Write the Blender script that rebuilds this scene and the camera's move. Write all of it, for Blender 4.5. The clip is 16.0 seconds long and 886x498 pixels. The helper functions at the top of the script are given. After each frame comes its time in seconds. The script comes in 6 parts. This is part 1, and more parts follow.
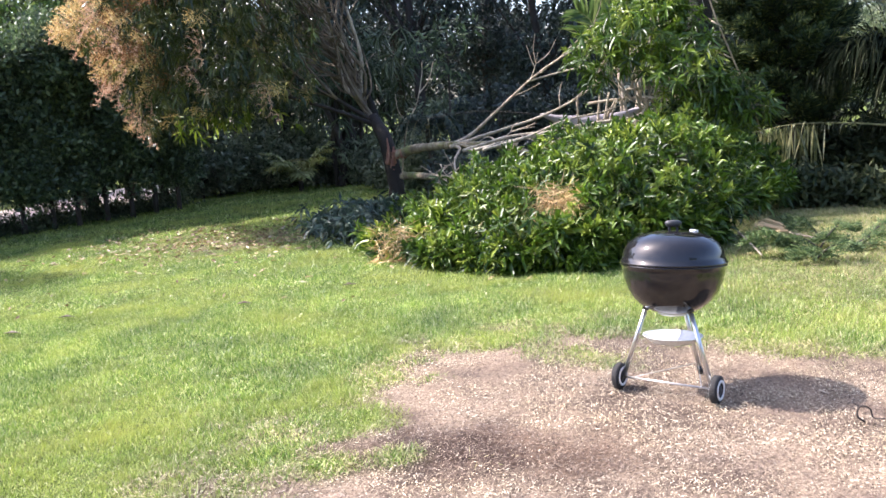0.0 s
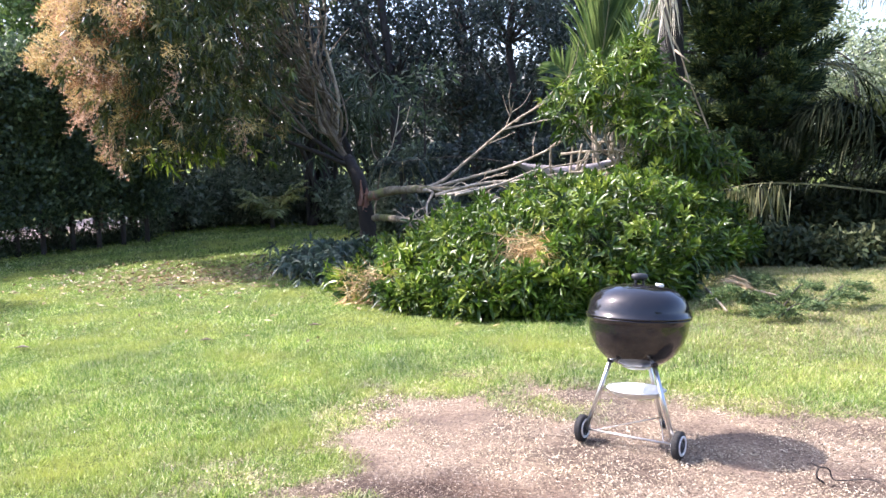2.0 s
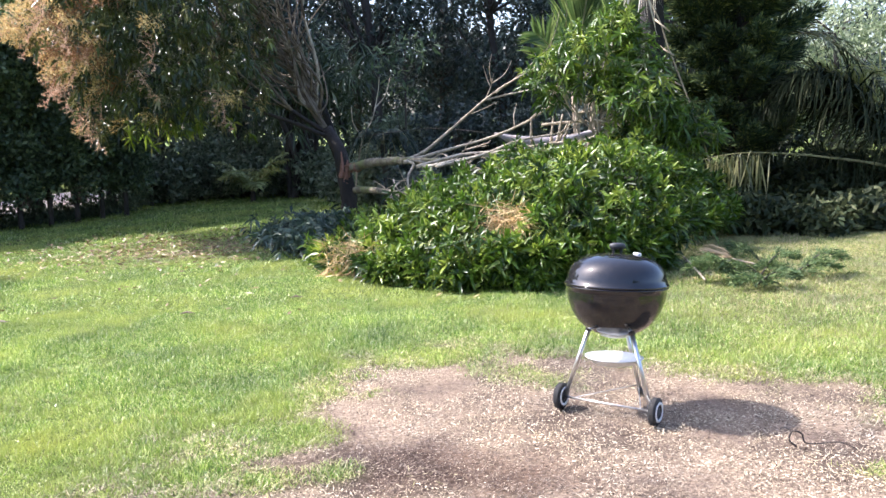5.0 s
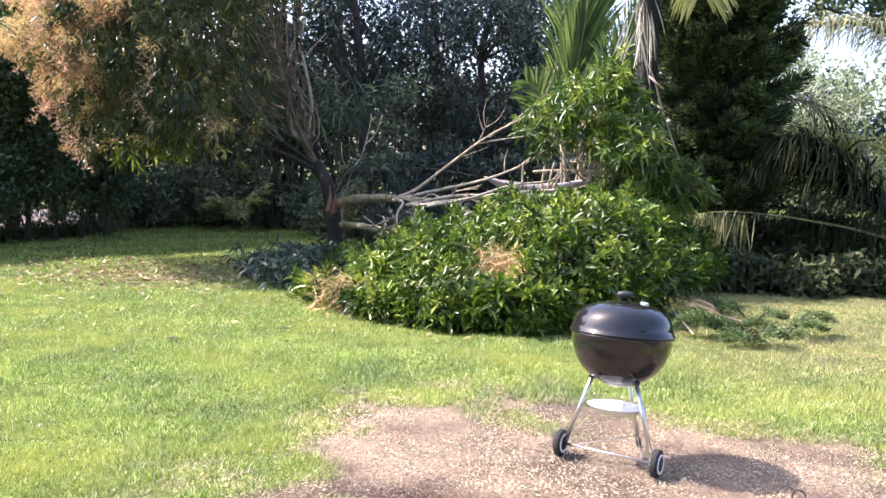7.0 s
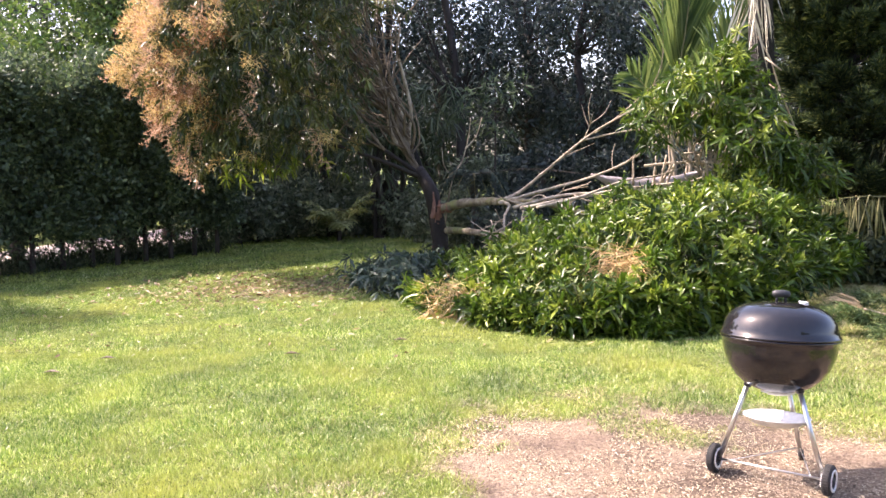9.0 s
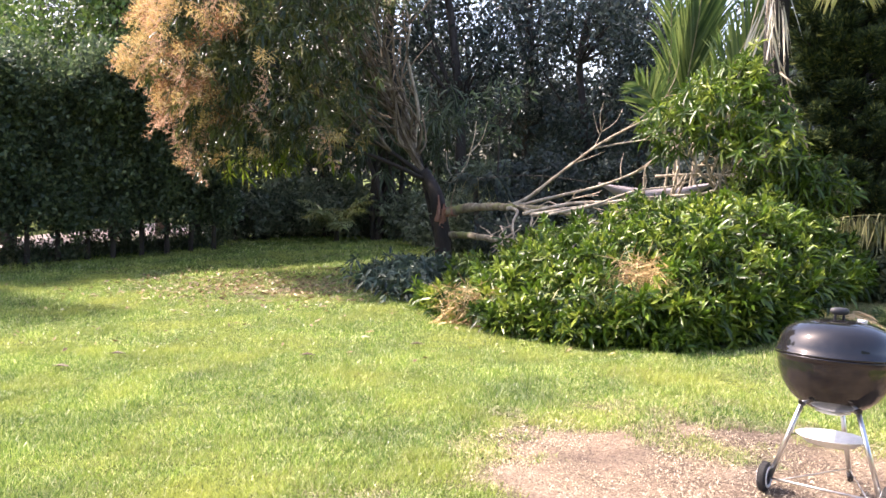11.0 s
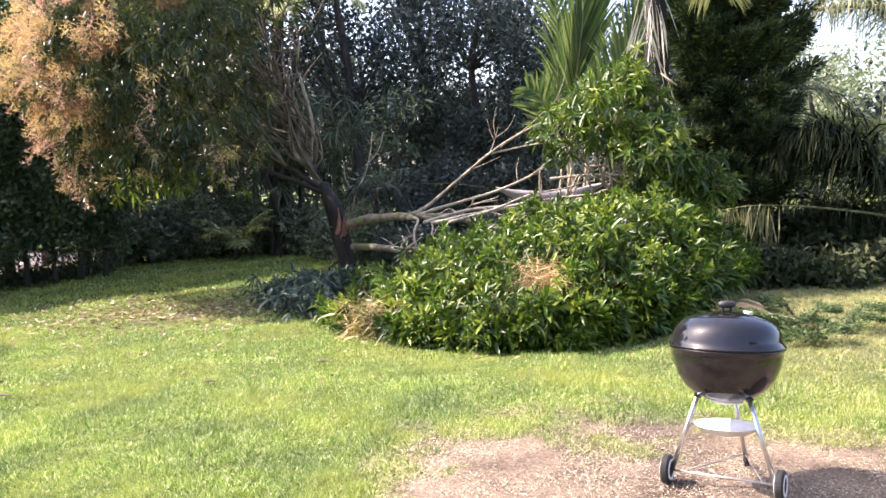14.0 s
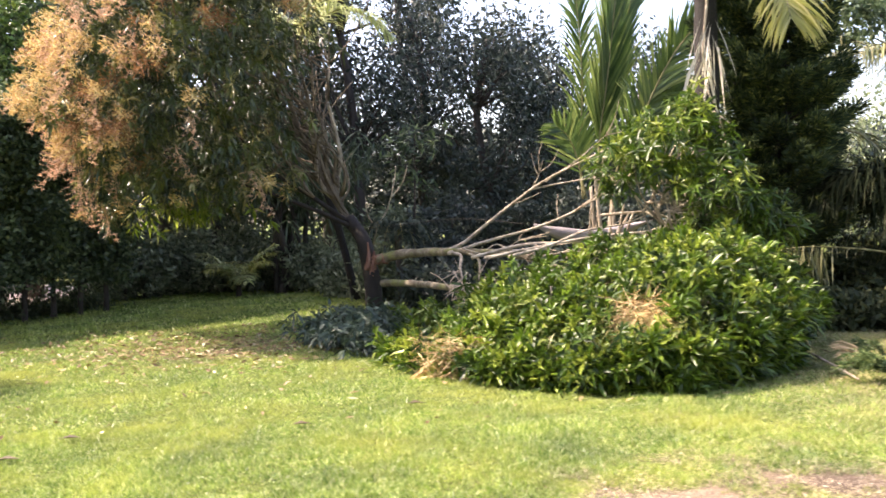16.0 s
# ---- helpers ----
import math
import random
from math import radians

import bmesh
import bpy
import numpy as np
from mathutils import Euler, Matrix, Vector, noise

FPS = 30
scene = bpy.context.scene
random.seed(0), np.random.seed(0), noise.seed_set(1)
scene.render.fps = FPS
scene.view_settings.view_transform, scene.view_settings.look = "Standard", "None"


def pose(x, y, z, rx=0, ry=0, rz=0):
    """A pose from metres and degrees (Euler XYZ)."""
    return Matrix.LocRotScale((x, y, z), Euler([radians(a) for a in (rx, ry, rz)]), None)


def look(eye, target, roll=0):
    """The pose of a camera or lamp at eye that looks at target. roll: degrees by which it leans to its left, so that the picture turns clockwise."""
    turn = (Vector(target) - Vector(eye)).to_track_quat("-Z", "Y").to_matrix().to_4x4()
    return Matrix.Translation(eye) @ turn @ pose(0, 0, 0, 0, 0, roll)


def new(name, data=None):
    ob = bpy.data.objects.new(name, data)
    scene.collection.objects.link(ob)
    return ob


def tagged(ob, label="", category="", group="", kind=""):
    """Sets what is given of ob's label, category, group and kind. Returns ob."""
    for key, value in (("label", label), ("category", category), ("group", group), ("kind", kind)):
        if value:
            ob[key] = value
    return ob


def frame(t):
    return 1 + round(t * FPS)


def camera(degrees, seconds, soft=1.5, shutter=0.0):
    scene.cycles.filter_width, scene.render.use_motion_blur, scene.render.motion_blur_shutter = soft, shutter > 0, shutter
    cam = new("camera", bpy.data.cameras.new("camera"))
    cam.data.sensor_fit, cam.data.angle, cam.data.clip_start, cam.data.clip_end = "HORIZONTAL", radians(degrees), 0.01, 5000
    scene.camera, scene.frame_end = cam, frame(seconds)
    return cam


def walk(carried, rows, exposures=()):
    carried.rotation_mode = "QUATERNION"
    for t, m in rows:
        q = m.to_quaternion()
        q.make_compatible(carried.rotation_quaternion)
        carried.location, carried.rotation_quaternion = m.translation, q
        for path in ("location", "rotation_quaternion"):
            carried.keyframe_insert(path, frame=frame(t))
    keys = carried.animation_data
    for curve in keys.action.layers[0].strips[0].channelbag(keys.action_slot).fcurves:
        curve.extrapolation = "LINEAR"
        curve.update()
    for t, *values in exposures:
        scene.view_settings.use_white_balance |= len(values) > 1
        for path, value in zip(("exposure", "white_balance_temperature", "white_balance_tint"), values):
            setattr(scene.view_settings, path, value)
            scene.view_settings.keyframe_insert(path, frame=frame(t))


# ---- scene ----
cam = camera(56.5, 16.0, soft=1.5, shutter=0.4)
PATH = [
    (0, (0.212, 0.06, 1.714), (0.112, 2.028, 1.375), -4.9),
    (0.5, (0.261, 0.09, 1.695), (0.147, 2.065, 1.398), -4.2),
    (1, (0.249, 0.087, 1.716), (0.19, 2.066, 1.437), -3.2),
    (1.5, (0.255, 0.098, 1.714), (0.218, 2.082, 1.465), -3.1),
    (2, (0.233, 0.083, 1.716), (0.209, 2.068, 1.477), -2.3),
    (2.5, (0.247, 0.076, 1.726), (0.154, 2.059, 1.48), -3.0),
    (3, (0.258, 0.088, 1.713), (0.161, 2.072, 1.477), -2.4),
    (3.5, (0.281, 0.088, 1.713), (0.118, 2.063, 1.446), -2.4),
    (4, (0.276, 0.076, 1.698), (0.13, 2.043, 1.369), -3.8),
    (4.5, (0.282, 0.075, 1.713), (0.274, 2.051, 1.402), -3.2),
    (4.7, (0.277, 0.071, 1.713), (0.286, 2.047, 1.401), -2.9),
    (6.8, (0.032, 0.061, 1.683), (0.081, 2.048, 1.467), 1.2),
    (7, (0.038, 0.092, 1.691), (0.123, 2.080, 1.482), 1.1),
    (7.5, (0.034, 0.107, 1.699), (-0.004, 2.099, 1.517), -0.5),
    (8, (-0.004, 0.186, 1.704), (-0.119, 2.178, 1.565), -1.6),
    (8.5, (-0.084, 0.244, 1.691), (-0.227, 2.231, 1.51), -1.9),
    (8.7, (-0.1, 0.300, 1.683), (-0.249, 2.284, 1.481), -2.2),
    (10.8, (-0.51, 0.461, 1.684), (-0.614, 2.452, 1.523), -0.8),
    (11, (-0.511, 0.463, 1.677), (-0.617, 2.451, 1.486), -0.1),
    (11.5, (-0.517, 0.443, 1.688), (-0.663, 2.428, 1.485), -0.8),
    (12, (-0.491, 0.430, 1.691), (-0.665, 2.407, 1.446), -1.6),
    (12.5, (-0.445, 0.418, 1.69), (-0.718, 2.383, 1.443), -3.7),
    (13, (-0.473, 0.399, 1.699), (-0.61, 2.384, 1.501), -2.1),
    (13.5, (-0.443, 0.437, 1.699), (-0.452, 2.427, 1.503), -2.7),
    (14, (-0.471, 0.489, 1.717), (-0.347, 2.477, 1.538), -2.9),
    (14.5, (-0.583, 0.630, 1.7), (-0.474, 2.615, 1.489), -1.6),
    (15, (-0.905, 0.770, 1.695), (-0.788, 2.762, 1.562), -0.8),
    (15.5, (-1.262, 0.950, 1.672), (-1.014, 2.932, 1.567), -0.9),
    (16, (-1.74, 1.140, 1.617), (-1.5, 3.124, 1.54), -1.7),
]
EXPOSURES = [(0.0, 1.82, 5950, 21), (1.0, 1.82, 5800, 19), (2.0, 1.94, 5850, 23), (3.0, 1.97, 5800, 24), (4.0, 1.85, 5700, 17), (7.0, 1.95, 6150, 23), (7.5, 1.98, 6250, 22), (8.5, 2.02, 6700, 29), (11.0, 2.01, 6650, 25), (12.5, 2.08, 6050, 25), (13.5, 2.02, 6400, 26), (14.5, 2.0, 6500, 24), (15.5, 2.01, 7050, 24), (16.0, 2.04, 7150, 24)]
walk(cam, [(t, look(eye, target, roll)) for t, eye, target, roll in PATH], EXPOSURES)

# ---- world, sun ----
SUN_FROM = Vector((-0.62, 0.215, 0.755)).normalized()
world = bpy.data.worlds.new("world")
scene.world = world
world.use_nodes = True
wn, wl = world.node_tree.nodes, world.node_tree.links
sky = wn.new("ShaderNodeTexSky")
sky.sky_type = "NISHITA"
sky.sun_disc = False
sky.sun_elevation = math.asin(SUN_FROM.z)
sky.sun_rotation = math.atan2(SUN_FROM.x, SUN_FROM.y) % (2 * math.pi)
sky.dust_density = 3.0
wl.new(sky.outputs[0], wn["Background"].inputs[0])
wn["Background"].inputs[1].default_value = 0.15
sun_data = bpy.data.lights.new("sun", "SUN")
sun_data.energy, sun_data.angle, sun_data.color = 3.6, radians(0.6), (1.0, 0.93, 0.82)
sun = new("sun", sun_data)
sun.matrix_world = look(SUN_FROM * 40, (0, 0, 0))

# ---- materials ----


def node_mat(name):
    m = bpy.data.materials.new(name)
    m.use_nodes = True
    return m, m.node_tree.nodes, m.node_tree.links, m.node_tree.nodes["Principled BSDF"]


def ramp(nodes, stops):
    r = nodes.new("ShaderNodeValToRGB")
    e = r.color_ramp.elements
    for i, (p, c) in enumerate(stops):
        el = e[i] if i < 2 else e.new(p)
        el.position, el.color = p, (*c, 1)
    return r


def noise_node(nodes, links, scale, detail=4, rough=0.6, coord=None, stretch=None):
    n = nodes.new("ShaderNodeTexNoise")
    n.inputs["Scale"].default_value, n.inputs["Detail"].default_value, n.inputs["Roughness"].default_value = scale, detail, rough
    if coord is not None:
        if stretch:
            mp = nodes.new("ShaderNodeMapping")
            mp.inputs["Scale"].default_value = stretch
            links.new(coord, mp.inputs[0])
            coord = mp.outputs[0]
        links.new(coord, n.inputs["Vector"])
    return n


def mix_rgb(nodes, links, a, b, fac, kind="MIX"):
    m = nodes.new("ShaderNodeMix")
    m.data_type, m.blend_type = "RGBA", kind
    for sock, v in ((m.inputs[0], fac), (m.inputs[6], a), (m.inputs[7], b)):
        if isinstance(v, (int, float)):
            sock.default_value = v
        elif isinstance(v, tuple):
            sock.default_value = (*v, 1)
        else:
            links.new(v, sock)
    return m.outputs[2]


def bump(nodes, links, height, bsdf, strength=0.5, dist=0.01):
    b = nodes.new("ShaderNodeBump")
    b.inputs["Strength"].default_value, b.inputs["Distance"].default_value = strength, dist
    links.new(height, b.inputs["Height"])
    links.new(b.outputs[0], bsdf.inputs["Normal"])


def leaf_mat(name, stops, rough=0.45, glow=0.25, patch=None, spec=0.5):
    """Leaves: each one its own tone, slightly see-through, tone drifting over the plant."""
    m, n, l, p = node_mat(name)
    geo, tc = n.new("ShaderNodeNewGeometry"), n.new("ShaderNodeTexCoord")
    r = ramp(n, stops)
    l.new(geo.outputs["Random Per Island"], r.inputs[0])
    big = noise_node(n, l, 1.3, 3, 0.6, tc.outputs["Object"])
    tone = ramp(n, [(0.3, (0.62, 0.65, 0.7)), (0.7, (1.22, 1.18, 1.0))])
    l.new(big.outputs[0], tone.inputs[0])
    col = mix_rgb(n, l, r.outputs[0], tone.outputs[0], 1.0, "MULTIPLY")
    if patch:
        pn = noise_node(n, l, patch[1], 4, 0.6, tc.outputs["Object"])
        pr = ramp(n, [(patch[2], (0, 0, 0)), (patch[3], (1, 1, 1))])
        l.new(pn.outputs[0], pr.inputs[0])
        col = mix_rgb(n, l, col, patch[0], pr.outputs[0])
    l.new(col, p.inputs["Base Color"])
    p.inputs["Roughness"].default_value = rough
    p.inputs["Specular IOR Level"].default_value = spec
    tr = n.new("ShaderNodeBsdfTranslucent")
    l.new(col, tr.inputs[0])
    mx = n.new("ShaderNodeMixShader")
    mx.inputs[0].default_value = glow
    l.new(p.outputs[0], mx.inputs[1])
    l.new(tr.outputs[0], mx.inputs[2])
    l.new(mx.outputs[0], n["Material Output"].inputs[0])
    return m


def bark_mat(name, stops, scale=6, moss=None, stretch=(1, 1, 0.35)):
    m, n, l, p = node_mat(name)
    tc = n.new("ShaderNodeTexCoord")
    a = noise_node(n, l, scale, 8, 0.7, tc.outputs["Object"], stretch)
    r = ramp(n, stops)
    l.new(a.outputs[0], r.inputs[0])
    col = r.outputs[0]
    if moss:
        b = noise_node(n, l, 2.5, 5, 0.65, tc.outputs["Object"])
        mr = ramp(n, [(0.5, (0, 0, 0)), (0.62, (1, 1, 1))])
        l.new(b.outputs[0], mr.inputs[0])
        col = mix_rgb(n, l, col, moss, mr.outputs[0])
    l.new(col, p.inputs["Base Color"])
    p.inputs["Roughness"].default_value = 0.85
    f = noise_node(n, l, scale * 5, 6, 0.7, tc.outputs["Object"], stretch)
    bump(n, l, f.outputs[0], p, 0.8, 0.02)
    return m


M_MANGO = leaf_mat("mango_leaf", [(0.0, (0.024, 0.05, 0.008)), (0.35, (0.05, 0.103, 0.01)), (0.7, (0.11, 0.19, 0.017)), (1.0, (0.26, 0.32, 0.05))], 0.34, 0.32, spec=0.42)
M_MANGO_PALE = leaf_mat("mango_leaf_underside", [(0.0, (0.1, 0.16, 0.04)), (0.6, (0.2, 0.26, 0.09)), (1.0, (0.36, 0.36, 0.2))], 0.5, 0.25)
M_YOUNG = leaf_mat("young_mango_leaf", [(0.0, (0.1, 0.18, 0.02)), (0.6, (0.24, 0.34, 0.04)), (1.0, (0.5, 0.52, 0.14))], 0.3, 0.5)
M_CANOPY = leaf_mat("mango_crown_leaf", [(0.0, (0.022, 0.038, 0.016)), (0.5, (0.05, 0.075, 0.024)), (0.85, (0.105, 0.13, 0.036)), (1.0, (0.3, 0.27, 0.11))], 0.28, 0.3, spec=0.45)
# darker, bluer mango leaf: the shade under the tree is in the colour
M_SHADE_LEAF = leaf_mat("shaded_wilted_leaf", [(0.0, (0.028, 0.052, 0.034)), (0.6, (0.055, 0.09, 0.058)), (1.0, (0.12, 0.155, 0.1))], 0.45, 0.15, spec=0.4)
M_PANICLE = leaf_mat("panicle", [(0.0, (0.4, 0.25, 0.1)), (0.4, (0.6, 0.43, 0.18)), (0.75, (0.72, 0.56, 0.28)), (1.0, (0.82, 0.7, 0.42))], 0.8, 0.45, spec=0.1)
M_PINK = leaf_mat("panicle_pink", [(0.0, (0.42, 0.24, 0.16)), (0.5, (0.62, 0.4, 0.28)), (1.0, (0.74, 0.55, 0.42))], 0.8, 0.45, spec=0.1)
M_RUST = leaf_mat("panicle_rust", [(0.0, (0.16, 0.08, 0.04)), (0.6, (0.27, 0.14, 0.07)), (1.0, (0.38, 0.22, 0.11))], 0.8, 0.3, spec=0.1)
M_STRAW = leaf_mat("dead_twigs", [(0.0, (0.24, 0.14, 0.07)), (0.5, (0.5, 0.35, 0.18)), (1.0, (0.76, 0.6, 0.37))], 0.8, 0.1, spec=0.15)
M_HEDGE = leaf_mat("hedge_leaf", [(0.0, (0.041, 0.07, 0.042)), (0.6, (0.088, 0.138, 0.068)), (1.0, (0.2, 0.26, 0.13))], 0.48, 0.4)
# brighter, yellower copy of the hedge leaf that stands for sunlit foliage
M_HEDGE_LIT = leaf_mat("sunlit_hedge_leaf", [(0.0, (0.05, 0.1, 0.025)), (0.6, (0.1, 0.18, 0.04)), (1.0, (0.2, 0.28, 0.07))], 0.5, 0.3)
M_GUM = leaf_mat("gum_leaf", [(0.0, (0.028, 0.04, 0.038)), (0.5, (0.047, 0.066, 0.059)), (0.92, (0.08, 0.105, 0.088)), (1.0, (0.18, 0.21, 0.17))], 0.45, 0.28, spec=0.35)
M_BUSH = leaf_mat("bush_leaf", [(0.0, (0.025, 0.045, 0.02)), (0.6, (0.06, 0.09, 0.04)), (1.0, (0.12, 0.15, 0.08))], 0.5, 0.2)
M_BUSH_GREY = leaf_mat("grey_bush_leaf", [(0.0, (0.08, 0.11, 0.065)), (0.6, (0.19, 0.24, 0.15)), (1.0, (0.42, 0.46, 0.33))], 0.45, 0.35)
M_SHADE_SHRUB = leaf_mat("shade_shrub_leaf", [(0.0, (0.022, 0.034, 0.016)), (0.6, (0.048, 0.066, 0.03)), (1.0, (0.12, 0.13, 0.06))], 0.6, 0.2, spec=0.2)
M_PALE_TREE = leaf_mat("pale_tree_leaf", [(0.0, (0.14, 0.19, 0.1)), (0.6, (0.27, 0.33, 0.19)), (1.0, (0.46, 0.5, 0.32))], 0.45, 0.45)
M_CONIFER = leaf_mat("conifer_needle", [(0.0, (0.024, 0.042, 0.025)), (0.55, (0.05, 0.08, 0.036)), (0.88, (0.115, 0.15, 0.052)), (1.0, (0.27, 0.29, 0.1))], 0.65, 0.14, spec=0.2)
M_CUT = leaf_mat("cut_needle", [(0.0, (0.03, 0.06, 0.024)), (0.6, (0.085, 0.14, 0.05)), (1.0, (0.22, 0.27, 0.11))], 0.6, 0.2, spec=0.25)
M_FROND = leaf_mat("palm_leaflet", [(0.0, (0.05, 0.1, 0.025)), (0.6, (0.1, 0.18, 0.045)), (1.0, (0.2, 0.28, 0.09))], 0.35, 0.4)
M_FROND_CANE = leaf_mat("cane_palm_leaflet", [(0.0, (0.06, 0.11, 0.035)), (0.6, (0.115, 0.19, 0.055)), (1.0, (0.28, 0.35, 0.11))], 0.28, 0.5)
# near-black copy of the palm leaflet: the conifer's shade is in its colour
M_FROND_DARK = leaf_mat("shaded_palm_leaflet", [(0.0, (0.014, 0.02, 0.01)), (0.6, (0.028, 0.038, 0.017)), (1.0, (0.05, 0.052, 0.025))], 0.65, 0.1, spec=0.08)
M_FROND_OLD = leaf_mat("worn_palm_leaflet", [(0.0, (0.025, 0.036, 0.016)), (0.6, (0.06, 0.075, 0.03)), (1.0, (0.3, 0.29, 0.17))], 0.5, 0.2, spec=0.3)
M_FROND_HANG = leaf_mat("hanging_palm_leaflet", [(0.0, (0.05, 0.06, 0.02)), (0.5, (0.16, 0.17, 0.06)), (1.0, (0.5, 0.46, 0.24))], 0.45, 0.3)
# yellow leaflets, brightened in colour to look sunlit
M_FROND_LIT = leaf_mat("sunlit_yellow_leaflet", [(0.0, (0.2, 0.22, 0.05)), (0.6, (0.36, 0.36, 0.1)), (1.0, (0.55, 0.5, 0.22))], 0.4, 0.4)
M_FROND_GREY = leaf_mat("grey_palm_leaflet", [(0.0, (0.1, 0.13, 0.075)), (0.6, (0.19, 0.22, 0.125)), (1.0, (0.42, 0.38, 0.2))], 0.4, 0.35)
M_FROND_PALE = leaf_mat("pale_palm_leaflet", [(0.0, (0.3, 0.36, 0.12)), (0.6, (0.5, 0.55, 0.24)), (1.0, (0.7, 0.72, 0.44))], 0.35, 0.45)
M_FERN = leaf_mat("tree_fern_leaflet", [(0.0, (0.02, 0.032, 0.026)), (0.6, (0.038, 0.058, 0.046)), (1.0, (0.07, 0.095, 0.075))], 0.6, 0.2, spec=0.2)
M_FROND_DRY = leaf_mat("dry_palm_leaflet", [(0.0, (0.3, 0.27, 0.2)), (0.5, (0.58, 0.54, 0.44)), (1.0, (0.78, 0.75, 0.66))], 0.5, 0.2)
M_RACHIS = bark_mat("palm_rachis", [(0.3, (0.12, 0.12, 0.045)), (0.7, (0.32, 0.28, 0.13))], 12)
M_GRASS = leaf_mat("grass_blade", [(0.0, (0.05, 0.125, 0.02)), (0.4, (0.2, 0.325, 0.06)), (0.8, (0.43, 0.53, 0.135)), (1.0, (0.78, 0.78, 0.46))], 0.38, 0.38, patch=((0.42, 0.45, 0.1), 0.8, 0.47, 0.72))
M_GRASS_DRY = leaf_mat("dry_grass_blade", [(0.0, (0.2, 0.21, 0.075)), (0.5, (0.36, 0.325, 0.155)), (1.0, (0.56, 0.49, 0.3))], 0.6, 0.22)
M_LITTER = leaf_mat("leaf_litter", [(0.0, (0.1, 0.055, 0.025)), (0.5, (0.24, 0.15, 0.07)), (0.9, (0.38, 0.3, 0.14)), (1.0, (0.6, 0.56, 0.42))], 0.6, 0.1)
M_DEADLEAF = leaf_mat("dead_leaf_brown", [(0.0, (0.05, 0.036, 0.02)), (1.0, (0.12, 0.085, 0.045))], 0.6, 0.1)
M_CHIP = leaf_mat("wood_chip", [(0.0, (0.025, 0.018, 0.014)), (0.32, (0.135, 0.103, 0.075)), (0.58, (0.43, 0.345, 0.25)), (0.8, (0.69, 0.58, 0.42)), (1.0, (0.88, 0.8, 0.63))], 0.85, 0.0, patch=((0.17, 0.12, 0.095), 1.5, 0.48, 0.66), spec=0.15)

M_CHIP_DAMP = leaf_mat("damp_chip", [(0.0, (0.05, 0.035, 0.028)), (0.4, (0.16, 0.118, 0.095)), (0.8, (0.3, 0.235, 0.185)), (1.0, (0.55, 0.46, 0.35))], 0.8, 0.0, spec=0.2)

M_BARK = bark_mat("mango_bark", [(0.3, (0.01, 0.007, 0.005)), (0.6, (0.028, 0.02, 0.014)), (0.8, (0.075, 0.058, 0.042))], 7)
M_BARK_PALE = bark_mat("pale_bark", [(0.3, (0.12, 0.092, 0.062)), (0.5, (0.38, 0.315, 0.225)), (0.75, (0.64, 0.56, 0.43))], 9)
M_BARK_MOSS = bark_mat("mossy_bark", [(0.3, (0.05, 0.038, 0.025)), (0.5, (0.18, 0.145, 0.09)), (0.8, (0.46, 0.41, 0.29))], 9, (0.17, 0.18, 0.055))
M_LIMB = bark_mat("fan_limb_bark", [(0.3, (0.06, 0.043, 0.027)), (0.55, (0.17, 0.13, 0.085)), (0.8, (0.4, 0.33, 0.23))], 8)
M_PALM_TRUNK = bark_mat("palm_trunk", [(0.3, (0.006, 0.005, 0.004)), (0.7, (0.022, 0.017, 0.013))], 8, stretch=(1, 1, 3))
M_BARK_DARK = bark_mat("dark_bark", [(0.3, (0.02, 0.016, 0.013)), (0.7, (0.07, 0.055, 0.045))], 6)
M_WOOD = bark_mat("split_wood", [(0.3, (0.14, 0.055, 0.035)), (0.6, (0.28, 0.14, 0.09)), (0.8, (0.5, 0.36, 0.25))], 16)
M_TWIG = bark_mat("bare_twig", [(0.3, (0.28, 0.21, 0.14)), (0.7, (0.5, 0.41, 0.3))], 10)
M_SHEATH = bark_mat("hammock_cloth", [(0.3, (0.26, 0.22, 0.225)), (0.7, (0.42, 0.37, 0.37))], 8, stretch=(0.2, 1, 1))


def ground_mat():
    m, n, l, p = node_mat("soil_and_turf")
    tc = n.new("ShaderNodeTexCoord")
    at = n.new("ShaderNodeAttribute")
    at.attribute_name = "bare"
    fine = noise_node(n, l, 60, 6, 0.75, tc.outputs["Object"])
    coarse = noise_node(n, l, 1.4, 5, 0.6, tc.outputs["Object"])
    turf = ramp(n, [(0.3, (0.05, 0.07, 0.018)), (0.55, (0.11, 0.14, 0.035)), (0.75, (0.2, 0.21, 0.07))])
    soil = ramp(n, [(0.3, (0.082, 0.062, 0.047)), (0.5, (0.268, 0.212, 0.16)), (0.72, (0.495, 0.41, 0.305))])
    l.new(fine.outputs[0], turf.inputs[0])
    l.new(fine.outputs[0], soil.inputs[0])
    tone = ramp(n, [(0.4, (0.5, 0.47, 0.47)), (0.6, (1.15, 1.1, 1.02))])
    l.new(coarse.outputs[0], tone.inputs[0])
    soil_c = mix_rgb(n, l, soil.outputs[0], tone.outputs[0], 1.0, "MULTIPLY")
    wet = n.new("ShaderNodeAttribute")
    wet.attribute_name = "damp"
    dark = mix_rgb(n, l, soil_c, (0.52, 0.47, 0.46), 1.0, "MULTIPLY")
    soil_c = mix_rgb(n, l, soil_c, dark, wet.outputs["Fac"])
    col = mix_rgb(n, l, turf.outputs[0], soil_c, at.outputs["Fac"])
    l.new(col, p.inputs["Base Color"])
    p.inputs["Roughness"].default_value = 0.95
    p.inputs["Specular IOR Level"].default_value = 0.1
    bump(n, l, fine.outputs[0], p, 0.9, 0.02)
    return m


